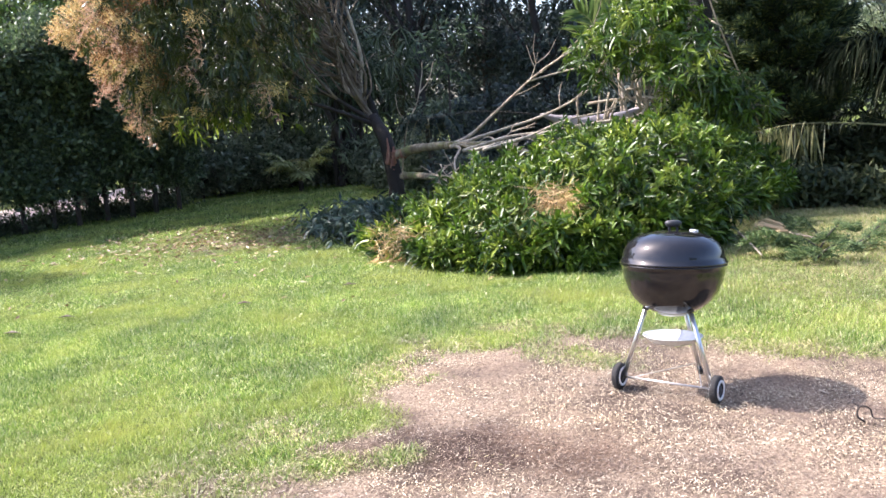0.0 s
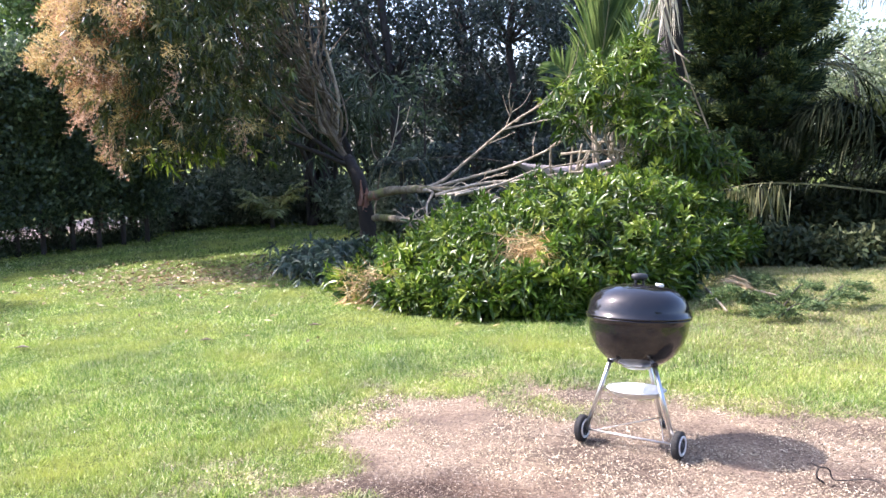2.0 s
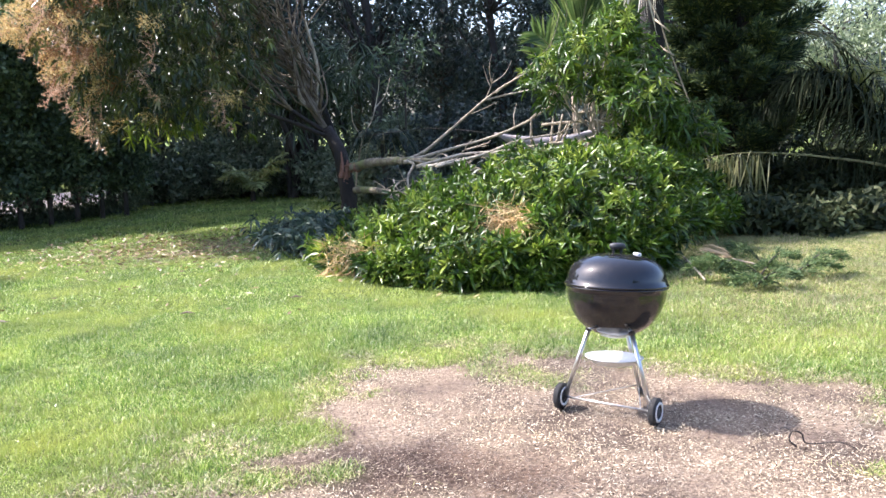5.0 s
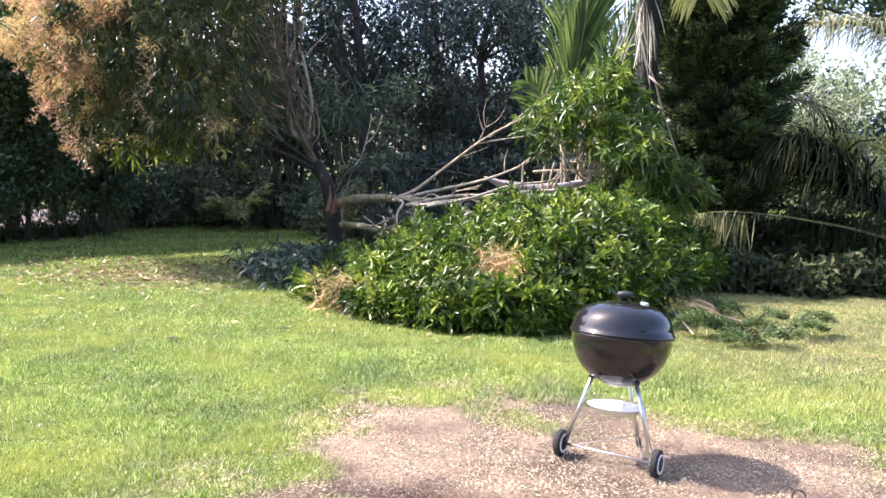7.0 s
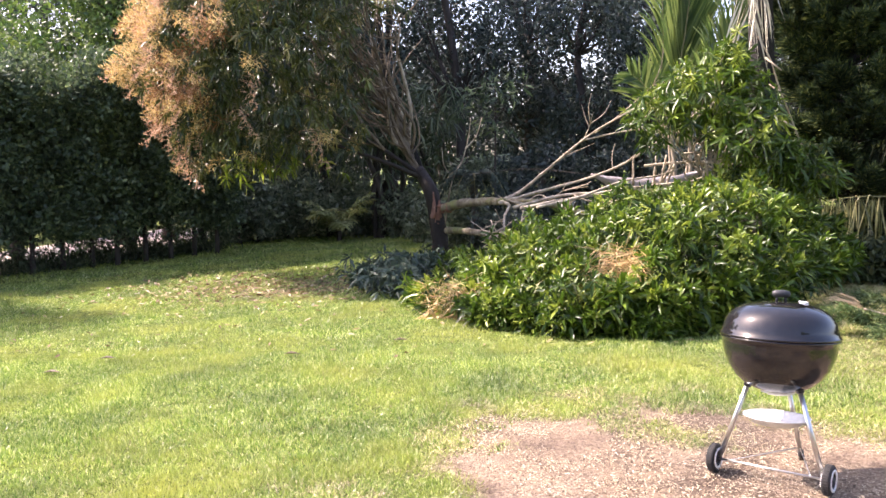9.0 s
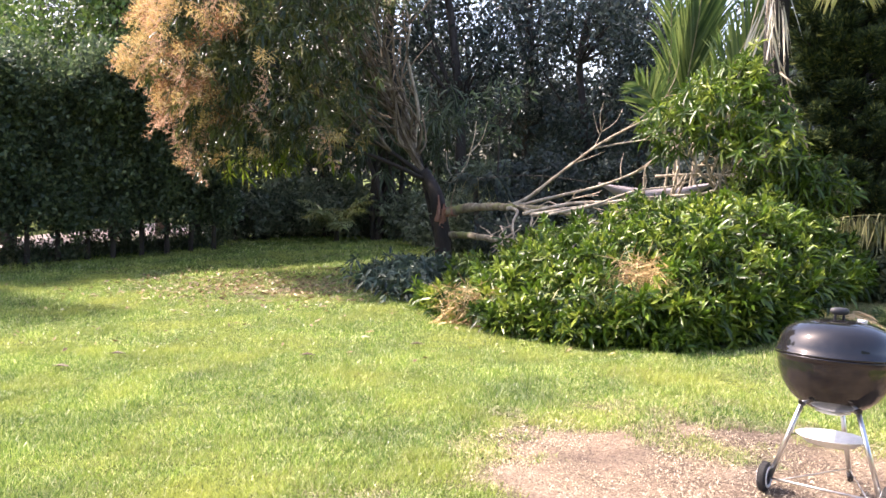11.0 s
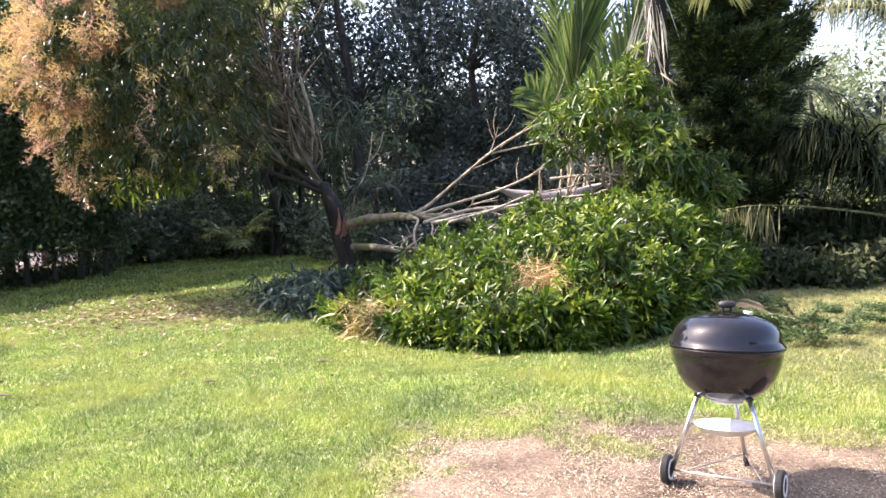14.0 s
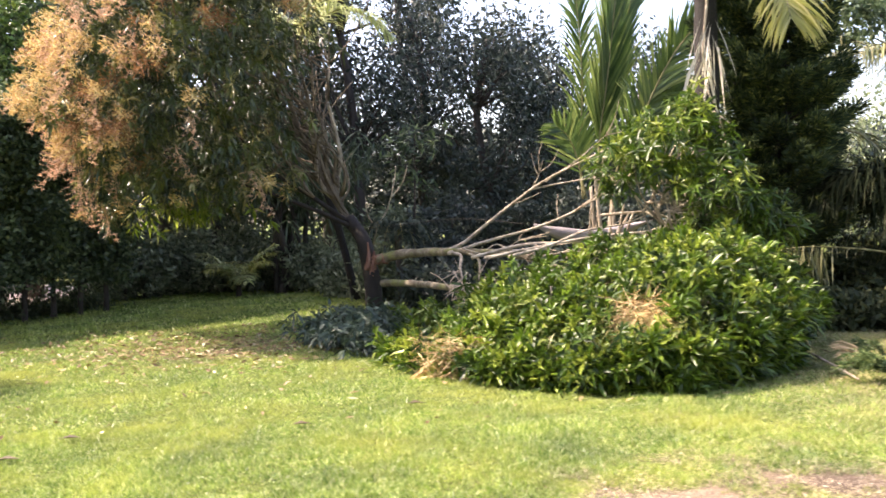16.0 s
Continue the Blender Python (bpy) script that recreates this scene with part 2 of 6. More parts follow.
def plain_mat(name, col, rough, metal=0.0, wear=0.15, scale=30, coat=0.0, bumpy=0.0):
    m, n, l, p = node_mat(name)
    tc = n.new("ShaderNodeTexCoord")
    a = noise_node(n, l, scale, 6, 0.7, tc.outputs["Object"])
    lo, hi = tuple(c * (1 - wear) for c in col), tuple(min(1, c * (1 + wear)) for c in col)
    r = ramp(n, [(0.35, lo), (0.65, hi)])
    l.new(a.outputs[0], r.inputs[0])
    l.new(r.outputs[0], p.inputs["Base Color"])
    rr = n.new("ShaderNodeMapRange")
    rr.inputs[3].default_value, rr.inputs[4].default_value = rough * 0.8, rough * 1.25
    l.new(a.outputs[0], rr.inputs[0])
    l.new(rr.outputs[0], p.inputs["Roughness"])
    p.inputs["Metallic"].default_value = metal
    p.inputs["Coat Weight"].default_value = coat
    if bumpy:
        bump(n, l, a.outputs[0], p, bumpy, 0.003)
    return m


M_WALL = plain_mat("brown_render", (0.11, 0.083, 0.062), 0.9, scale=4, bumpy=0.3)
M_GROUND = ground_mat()
M_ROAD = plain_mat("pale_road", (0.42, 0.35, 0.31), 0.9, scale=3, wear=0.2)
M_ENAMEL = plain_mat("black_enamel", (0.011, 0.011, 0.012), 0.055, wear=0.3, coat=0.1)
M_ALU = plain_mat("brushed_aluminium", (0.62, 0.62, 0.63), 0.32, 1.0, 0.1)
M_PAN = plain_mat("dull_aluminium", (0.72, 0.72, 0.7), 0.5, 0.6, 0.1)
M_BLACK = plain_mat("black_plastic", (0.025, 0.025, 0.027), 0.55, wear=0.3, bumpy=0.2)
M_TYRE = plain_mat("tyre_rubber", (0.022, 0.021, 0.02), 0.8, wear=0.4, bumpy=0.4)
M_WHITE = plain_mat("white_plastic", (0.72, 0.71, 0.68), 0.5, wear=0.12)
M_STEEL = plain_mat("worn_steel_wire", (0.5, 0.48, 0.45), 0.4, 0.9, 0.2)

# ---- geometry tools ----


def link_mesh(name, verts, faces, material, parent=None, label="", smooth=False):
    me = bpy.data.meshes.new(name)
    verts = np.asarray(verts, dtype=np.float32).reshape(-1, 3)
    if isinstance(faces, np.ndarray):
        k = faces.shape[1]
        me.vertices.add(len(verts))
        me.vertices.foreach_set("co", verts.ravel())
        me.loops.add(faces.size)
        me.loops.foreach_set("vertex_index", faces.astype(np.int32).ravel())
        me.polygons.add(len(faces))
        me.polygons.foreach_set("loop_start", np.arange(0, faces.size, k, dtype=np.int32))
        me.update(calc_edges=True)
    else:
        me.from_pydata([tuple(map(float, v)) for v in verts], [], faces)
        me.update()
    if smooth:
        me.polygons.foreach_set("use_smooth", np.ones(len(me.polygons), dtype=bool))
    me.materials.append(material)
    ob = new(name, me)
    if parent is not None:
        ob.parent = parent
    if label:
        tagged(ob, label)
    return ob


def part(name, bm, material, parent, label="", smooth=True):
    me = bpy.data.meshes.new(name)
    bm.to_mesh(me)
    bm.free()
    if smooth:
        me.polygons.foreach_set("use_smooth", np.ones(len(me.polygons), dtype=bool))
    me.materials.append(material)
    ob = new(name, me)
    ob.parent = parent
    if label:
        tagged(ob, label)
    return ob


def unit(a):
    a = np.asarray(a, dtype=float)
    return a / np.maximum(np.linalg.norm(a, axis=-1, keepdims=True), 1e-9)


def smooth_line(pts, per=5):
    """A rounded line through the points."""
    p = np.asarray(pts, dtype=float)
    q = np.vstack([2 * p[0] - p[1], p, 2 * p[-1] - p[-2]])
    out = []
    for i in range(1, len(q) - 2):
        for s in np.linspace(0, 1, per, endpoint=False):
            a, b, c, d = q[i - 1], q[i], q[i + 1], q[i + 2]
            out.append(0.5 * (2 * b + (c - a) * s + (2 * a - 5 * b + 4 * c - d) * s**2 + (3 * b - a - 3 * c + d) * s**3))
    out.append(p[-1])
    return np.array(out)


def tube_arrays(pts, r0, r1, sides=8, rough=0.12, rng=None, per=5):
    line = smooth_line(pts, per) if len(pts) > 2 or per > 1 else np.asarray(pts, float)
    n = len(line)
    tang = unit(np.gradient(line, axis=0))
    up = np.array([0.0, 0.0, 1.0]) if abs(tang[0][2]) < 0.9 else np.array([1.0, 0, 0])
    rad = np.linspace(0, 1, n) ** 0.9 * (r1 - r0) + r0
    verts, faces = [], []
    for i in range(n):
        a = unit(np.cross(tang[i], up))
        b = np.cross(a, tang[i])
        for k in range(sides):
            t = 2 * math.pi * k / sides
            w = rad[i] * (1 + (rng.uniform(-rough, rough) if rng is not None else 0))
            verts.append(line[i] + (a * math.cos(t) + b * math.sin(t)) * w)
    for i in range(n - 1):
        for k in range(sides):
            k2 = (k + 1) % sides
            faces.append([i * sides + k, i * sides + k2, (i + 1) * sides + k2, (i + 1) * sides + k])
    faces.append(list(range(sides))[::-1])
    faces.append([(n - 1) * sides + k for k in range(sides)])
    return verts, faces


def tubes(name, lines, material, parent, label="", sides=8, rng=None, per=5, rough=0.12):
    """Several tapered stems, (points, thick, thin) each, as one mesh."""
    V, F = [], []
    for pts, r0, r1 in lines:
        v, f = tube_arrays(pts, r0, r1, sides, rough, rng, per)
        o = len(V)
        V += v
        F += [[i + o for i in q] for q in f]
    return link_mesh(name, np.array(V), F, material, parent, label, True)


def leaf_arrays(P, D, N, L, W, droop):
    """Folded lance-shaped leaves: five corners, four triangles each."""
    P, D, N = np.asarray(P, float), unit(D), np.asarray(N, float)
    S = unit(np.cross(D, N))
    U = np.cross(S, D)
    L, W = np.broadcast_to(L, len(P))[:, None], np.broadcast_to(W, len(P))[:, None]
    dr = np.broadcast_to(droop, len(P))[:, None] * np.array([0, 0, -1.0])
    mid = P + D * L * 0.45 + dr * L * 0.18
    tip = P + D * L * 0.92 + dr * L * 0.75
    lift = U * W * 0.22
    v = np.stack([P, mid - S * W * 0.5 + lift, mid, mid + S * W * 0.5 + lift, tip], 1).reshape(-1, 3)
    base = (np.arange(len(P)) * 5)[:, None, None]
    f = (np.array([[0, 2, 1], [0, 3, 2], [1, 2, 4], [2, 3, 4]])[None] + base).reshape(-1, 3)
    return v, f


def lance_arrays(P, D, N, L, W, droop):
    """Long folded leaves that bend over towards the tip: eight corners, eight triangles each."""
    P, D, N = np.asarray(P, float), unit(D), np.asarray(N, float)
    S = unit(np.cross(D, N))
    U = np.cross(S, D)
    L, W = np.broadcast_to(L, len(P))[:, None], np.broadcast_to(W, len(P))[:, None]
    dr = np.broadcast_to(droop, len(P))[:, None] * np.array([0, 0, -1.0])
    lift = U * W * 0.2
    a = P + D * L * 0.3 + U * L * 0.03 + dr * L * 0.05
    b = P + D * L * 0.66 + U * L * 0.03 + dr * L * 0.3
    tip = P + D * L * 0.92 + dr * L * 0.78
    v = np.stack([P, a - S * W * 0.46 + lift, a, a + S * W * 0.46 + lift, b - S * W * 0.4 + lift, b, b + S * W * 0.4 + lift, tip], 1).reshape(-1, 3)
    base = (np.arange(len(P)) * 8)[:, None, None]
    f = (np.array([[0, 2, 1], [0, 3, 2], [1, 2, 5], [1, 5, 4], [2, 3, 6], [2, 6, 5], [4, 5, 7], [5, 6, 7]])[None] + base).reshape(-1, 3)
    return v, f


def chip_arrays(P, D, N, L, W):
    """Flat diamond leaves or chips, two triangles each, folded along the middle."""
    P, D = np.asarray(P, float), unit(D)
    S = unit(np.cross(D, N))
    U = np.cross(S, D)
    L, W = np.broadcast_to(L, len(P))[:, None], np.broadcast_to(W, len(P))[:, None]
    m = P + D * L * 0.45 + U * W * 0.15
    v = np.stack([P, m - S * W * 0.5, P + D * L, m + S * W * 0.5], 1).reshape(-1, 3)
    base = (np.arange(len(P)) * 4)[:, None, None]
    f = (np.array([[0, 2, 1], [0, 3, 2]])[None] + base).reshape(-1, 3)
    return v, f


def blade_arrays(P, D, side, L, W):
    P = np.asarray(P, float)
    L, W = np.broadcast_to(L, len(P))[:, None], np.broadcast_to(W, len(P))[:, None]
    v = np.stack([P - side * W * 0.5, P + side * W * 0.5, P + D * L], 1).reshape(-1, 3)
    return v, np.arange(len(P) * 3).reshape(-1, 3)


def rosette_arrays(rng, C, A, n, L, W, spread=(35, 100), droop=0.25, joined=False, curved=False):
    """Whorls of long leaves at the shoot tips C, each round its axis A."""
    C, A = np.asarray(C, float), unit(A)
    m = len(C)
    ref = np.where(np.abs(A[:, 2:3]) < 0.9, np.array([[0, 0, 1.0]]), np.array([[1.0, 0, 0]]))
    X = unit(np.cross(A, ref))
    Y = np.cross(A, X)
    k = np.repeat(np.arange(m), n)
    th = np.tile(np.arange(n) * 2.399, m) + rng.uniform(0, 6.28, m)[k] + rng.normal(0, 0.25, m * n)
    ph = np.radians(np.tile(np.linspace(spread[0], spread[1], n), m) + rng.normal(0, 9, m * n))
    R = X[k] * np.cos(th)[:, None] + Y[k] * np.sin(th)[:, None]
    D = A[k] * np.cos(ph)[:, None] + R * np.sin(ph)[:, None]
    P = C[k] - A[k] * np.tile(np.linspace(0.0, 0.09, n), m)[:, None]
    scale = rng.uniform(0.75, 1.2, m * n) * rng.uniform(0.8, 1.15, m)[k]
    blade, c = (lance_arrays, 8) if curved else (leaf_arrays, 5)
    v, f = blade(P, D, A[k] + 0.4 * rng.normal(0, 1, (m * n, 3)), L * scale, W * scale, droop * rng.uniform(0.4, 1.6, m * n))
    if joined:  # the leaves of a whorl grow from one point and share its tone
        f = np.where(f % c == 0, f // (c * n) * (c * n), f)
    return v, f


def lathe(profile, seg=48, close=False):
    bm = bmesh.new()
    rings = []
    for r, z in profile:
        if r < 1e-5:
            rings.append([bm.verts.new((0, 0, z))])
        else:
            rings.append([bm.verts.new((r * math.cos(2 * math.pi * k / seg), r * math.sin(2 * math.pi * k / seg), z)) for k in range(seg)])
    for a, b in zip(rings, rings[1:]):
        for k in range(seg):
            k2 = (k + 1) % seg
            if len(a) == 1 and len(b) > 1:
                bm.faces.new((a[0], b[k2], b[k]))
            elif len(b) == 1 and len(a) > 1:
                bm.faces.new((a[k], a[k2], b[0]))
            elif len(a) > 1:
                bm.faces.new((a[k], a[k2], b[k2], b[k]))
    bmesh.ops.recalc_face_normals(bm, faces=bm.faces)
    return bm


def rod(a, b, r, sides=14, r2=None):
    a, b = Vector(a), Vector(b)
    bm = bmesh.new()
    d = b - a
    bmesh.ops.create_cone(bm, cap_ends=True, segments=sides, radius1=r, radius2=r if r2 is None else r2, depth=d.length)
    bmesh.ops.transform(bm, matrix=Matrix.Translation((a + b) / 2) @ d.to_track_quat("Z", "Y").to_matrix().to_4x4(), verts=bm.verts)
    return bm


def box_bm(size, at=(0, 0, 0), bevel=0.004, seg=2):
    bm = bmesh.new()
    bmesh.ops.create_cube(bm, size=1)
    bmesh.ops.scale(bm, vec=size, verts=bm.verts)
    bmesh.ops.bevel(bm, geom=list(bm.edges), offset=bevel, segments=seg, affect="EDGES")
    bmesh.ops.translate(bm, vec=at, verts=bm.verts)
    return bm


def thing(name, label, category, at=(0, 0, 0), group="", kind=""):
    ob = new(name)
    ob.location = at
    return tagged(ob, label, category, group, kind)


# ---- ground ----
PATCH = np.array([(-2.6, 0.6), (-1.9, 2.6), (-1.37, 3.6), (-0.83, 4.5), (-0.29, 5.35), (0.05, 5.9), (0.36, 6.12), (0.7, 5.95), (1.1, 5.6), (1.63, 5.4), (2.12, 5.25), (2.7, 5.0), (3.1, 4.5), (2.75, 3.9), (2.5, 3.2), (2.8, 0.5)])


def patch_depth(x, y):
    """Metres inside the bare patch (minus: outside)."""
    p = np.stack([x, y], -1)
    d = np.full(x.shape, 1e9)
    inside = np.zeros(x.shape, bool)
    for a, b in zip(PATCH, np.roll(PATCH, -1, 0)):
        e = b - a
        w = p - a
        t = np.clip((w @ e) / (e @ e), 0, 1)
        d = np.minimum(d, np.linalg.norm(w - t[..., None] * e, axis=-1))
        cross = ((a[1] > y) != (b[1] > y)) & (x < (b[0] - a[0]) * (y - a[1]) / (b[1] - a[1] + 1e-12) + a[0])
        inside ^= cross
    return np.where(inside, d, -d)


def waves(x, y, seed, octaves=4, size=1.0):
    """A cheap smooth noise from -1 to 1."""
    r = np.random.default_rng(seed)
    out = np.zeros(x.shape)
    amp = 0.5
    for o in range(octaves):
        k = 2 ** o * 2.2 / size
        for _ in range(3):
            a = r.uniform(0, 6.28)
            out += amp / 1.7 * np.sin(k * (x * math.cos(a) + y * math.sin(a)) * r.uniform(0.8, 1.25) + r.uniform(0, 6.28))
        amp *= 0.6
    return np.clip(out, -1, 1)


def bareness(x, y):
    d = patch_depth(x, y) + 0.34 * waves(x, y, 11, 5, 0.5) + 0.2 * waves(x, y, 13, 4, 0.22)
    b = np.clip(d / 0.85 + 0.55, 0, 1)
    worn = 0.75 * np.exp(-(((x + 3.3) / 1.5) ** 2) - ((y - 12.0) / 0.9) ** 2) * (0.8 + 0.5 * waves(x, y, 12, 4, 0.5))
    tuft = sum(np.exp(-((x - cx) ** 2 + (y - cy) ** 2) / rr ** 2) for cx, cy, rr in ((-0.56, 4.55, 0.22), (-0.65, 3.91, 0.16), (-0.3, 3.97, 0.13), (-0.95, 4.0, 0.2)))
    b = np.clip(b - 0.75 * tuft, 0, 1)
    return np.maximum(b * b * (3 - 2 * b), np.clip(worn, 0, 1))


def damp_soil(x, y):
    """How damp the bare soil is: one broad dark stain with a ragged edge."""
    e = ((x - 0.25) / 0.95) ** 2 + ((y - 3.98 + 0.1 * x) / 0.36) ** 2
    return np.clip(1.25 - e + 0.7 * waves(x, y, 47, 4, 0.4), 0, 1)


def graded(lo, hi, step, far):
    mid = np.arange(lo, hi + 1e-6, step)
    out = step * 1.6 ** np.arange(1, 30)
    out = np.cumsum(out)
    out = out[out < far]
    return np.concatenate([lo - out[::-1], mid, hi + out])


gx, gy = graded(-6.0, 6.0, 0.08, 3000), graded(0.0, 12.0, 0.08, 3000)
GX, GY = np.meshgrid(gx, gy)
near = np.exp(-((np.hypot(GX, GY - 8) / 25) ** 2))
GZ = near * 0.006 * waves(GX, GY, 5, 4, 0.8) - 0.006
cols, rows_n = len(gx), len(gy)
idx = np.arange(cols * rows_n).reshape(rows_n, cols)
quads = np.stack([idx[:-1, :-1], idx[:-1, 1:], idx[1:, 1:], idx[1:, :-1]], -1).reshape(-1, 4)
ground = link_mesh("ground", np.stack([GX, GY, GZ], -1).reshape(-1, 3), quads, M_GROUND, None, "", True)
att = ground.data.attributes.new("bare", "FLOAT", "POINT")
att.data.foreach_set("value", bareness(GX, GY).astype(np.float32).ravel())
att = ground.data.attributes.new("damp", "FLOAT", "POINT")
att.data.foreach_set("value", np.clip(damp_soil(GX, GY), 0, 1).astype(np.float32).ravel())
tagged(ground, "short green lawn ground with a bare brown mulch patch", "ground", kind="structure")

# pale road behind the hedge
v = []
for s in np.linspace(0, 1, 12):
    c = np.array([-13.5 + 4.5 * s + 0.2 * math.sin(5 * s), 6 + 20 * s])
    for o, z in ((-2.0, 0.006), (-1.9, 0.02), (1.9, 0.02), (2.0, 0.006)):
        v.append((c[0] + o, c[1], z))
f = [[i * 4 + k, i * 4 + k + 1, i * 4 + k + 5, i * 4 + k + 4] for i in range(11) for k in range(3)]
tagged(link_mesh("road", np.array(v), f, M_ROAD), "pale sunlit gravel lane behind the hedge", "road", kind="structure")

# ---- kettle grill ----
AXLE_MID, GRILL_TURN, GRILL_BACK, GRILL_LEAN = (1.175, 4.56), -36.0, 6.0, 0.0


def kettle_grill():
    g = thing("kettle_grill", "black enamel kettle barbecue on aluminium legs with two wheels", "grill")
    g.matrix_world = pose(*AXLE_MID, 0) @ pose(0, 0, 0, -GRILL_BACK, GRILL_LEAN, GRILL_TURN)
    cy, rim = 0.085, 0.75
    back = math.tan(radians(GRILL_BACK))
    R = 0.285
    bowl_prof = [(0.075, rim - 0.283), (0.12, rim - 0.272), (0.17, rim - 0.246), (0.215, rim - 0.205), (0.25, rim - 0.151), (0.273, rim - 0.092), (0.283, rim - 0.038), (R, rim - 0.013), (R + 0.008, rim - 0.009), (R + 0.009, rim - 0.002), (R, rim), (0.276, rim - 0.022), (0.26, rim - 0.097), (0.2, rim - 0.205), (0.07, rim - 0.270)]
    bm = lathe([(0, rim - 0.285)] + bowl_prof + [(0, rim - 0.272)], 64)
    bmesh.ops.translate(bm, vec=(0, cy, 0), verts=bm.verts)
    part("bowl", bm, M_ENAMEL, g)
    lid_prof = [(R + 0.004, rim + 0.001), (R + 0.011, rim + 0.004), (R + 0.011, rim + 0.012), (R + 0.002, rim + 0.016), (0.281, rim + 0.045), (0.268, rim + 0.085), (0.243, rim + 0.12), (0.205, rim + 0.147), (0.155, rim + 0.166), (0.1, rim + 0.177), (0.05, rim + 0.182), (0, rim + 0.183)]
    bm = lathe(lid_prof, 64)
    bmesh.ops.translate(bm, vec=(0, cy, 0), verts=bm.verts)
    lid = part("lid", bm, M_ENAMEL, g)
    # handle: two posts and a rounded grip
    ca, sa = math.cos(radians(36)), math.sin(radians(36))
    hd = Vector((ca, sa, 0))
    top = Vector((0, cy, rim + 0.18))
    bm = lathe([(0, 0.022), (0.032, 0.024), (0.045, 0.032), (0.048, 0.043), (0.043, 0.054), (0.028, 0.06), (0, 0.062)], 24)
    bmesh.ops.scale(bm, vec=(1.0, 0.62, 1.0), verts=bm.verts)
    bmesh.ops.rotate(bm, matrix=Matrix.Rotation(radians(36), 3, "Z"), verts=bm.verts)
    bmesh.ops.translate(bm, vec=top, verts=bm.verts)
    handle = part("handle", bm, M_BLACK, lid, "black plastic lid handle")
    for s in (-1, 1):
        part("handle_post", rod(top + hd * 0.022 * s - Vector((0, 0, 0.006)), top + hd * 0.022 * s + Vector((0, 0, 0.03)), 0.007), M_BLACK, lid)
    bm = lathe([(0, 0.006), (0.022, 0.006), (0.026, 0.003), (0.026, -0.004), (0, -0.004)], 20)
    bmesh.ops.rotate(bm, matrix=Matrix.Rotation(radians(18), 3, "Y"), verts=bm.verts)
    vd = Vector((ca, sa, 0)) * 0.115
    bmesh.ops.translate(bm, vec=(vd.x, cy + vd.y, rim + 0.177), verts=bm.verts)
    vent = part("vent", bm, M_ALU, lid, "round aluminium lid vent")
    part("vent_tab", box_bm((0.03, 0.012, 0.01), (vd.x + 0.012, cy + vd.y - 0.012, rim + 0.181), 0.002), M_WHITE, lid)
    # collar and damper under the bowl
    bm = lathe([(0.078, rim - 0.278), (0.083, rim - 0.283), (0.083, rim - 0.292), (0.06, rim - 0.3), (0, rim - 0.302)], 32)
    bmesh.ops.translate(bm, vec=(0, cy, 0), verts=bm.verts)
    part("ash_damper", bm, M_PAN, g)
    # legs: splayed from the bowl to wheels and ground
    feet = [(-0.26, -0.0, 0.085), (0.26, -0.0, 0.085), (0.03, 0.44, 0.44 * back + 0.004)]
    heads = [(-0.125, cy - 0.068, rim - 0.24), (0.125, cy - 0.068, rim - 0.24), (0.0, cy + 0.14, rim - 0.24)]
    for ft, hdp in zip(feet, heads):
        leg = part("leg", rod(ft, hdp, 0.0125), M_ALU, g, "aluminium tube leg")
        d = (Vector(hdp) - Vector(ft)).normalized()
        part("leg_socket", rod(Vector(hdp) - d * 0.03, Vector(hdp) + d * 0.03, 0.019, 14, 0.024), M_BLACK, leg, "black leg socket")
    part("foot_cap", rod(Vector(feet[2]) + Vector((0, 0.002, -0.003)), Vector(feet[2]) + (Vector(heads[2]) - Vector(feet[2])).normalized() * 0.05, 0.0155), M_BLACK, g)
    # ash pan on the legs
    pz = 0.325
    bm = lathe([(0, pz - 0.045), (0.06, pz - 0.043), (0.12, pz - 0.028), (0.158, pz), (0.166, pz + 0.006), (0.168, pz + 0.01), (0.163, pz + 0.011), (0.155, pz + 0.004), (0.11, pz - 0.02), (0, pz - 0.035)], 48)
    bmesh.ops.translate(bm, vec=(0, cy, 0), verts=bm.verts)
    pan = part("ash_pan", bm, M_PAN, g, "dull pale aluminium ash catcher")
    for ft, hdp in zip(feet, heads):
        t = (pz - ft[2]) / (hdp[2] - ft[2])
        q = Vector(ft).lerp(Vector(hdp), t)
        c = Vector((0, cy, pz + 0.004))
        part("pan_clip", rod(c + (q - c) * 0.8, q, 0.003, 8), M_STEEL, pan)
    # axle, wheels
    part("axle", rod((-0.285, 0, 0.075), (0.285, 0, 0.075), 0.006, 12), M_STEEL, g)
    for s in (-1, 1):
        prof = [(0.028, -0.02), (0.06, -0.022), (0.068, -0.02), (0.075, -0.013), (0.076, 0.0), (0.075, 0.013), (0.068, 0.02), (0.06, 0.022), (0.028, 0.02), (0.028, -0.02)]
        m = Matrix.Translation((0.288 * s, 0, 0.076)) @ Matrix.Rotation(radians(90), 4, "Y")
        bm = lathe(prof, 40)
        bmesh.ops.transform(bm, matrix=m, verts=bm.verts)
        wheel = part("wheel", bm, M_TYRE, g, "black wheel with a white ring")
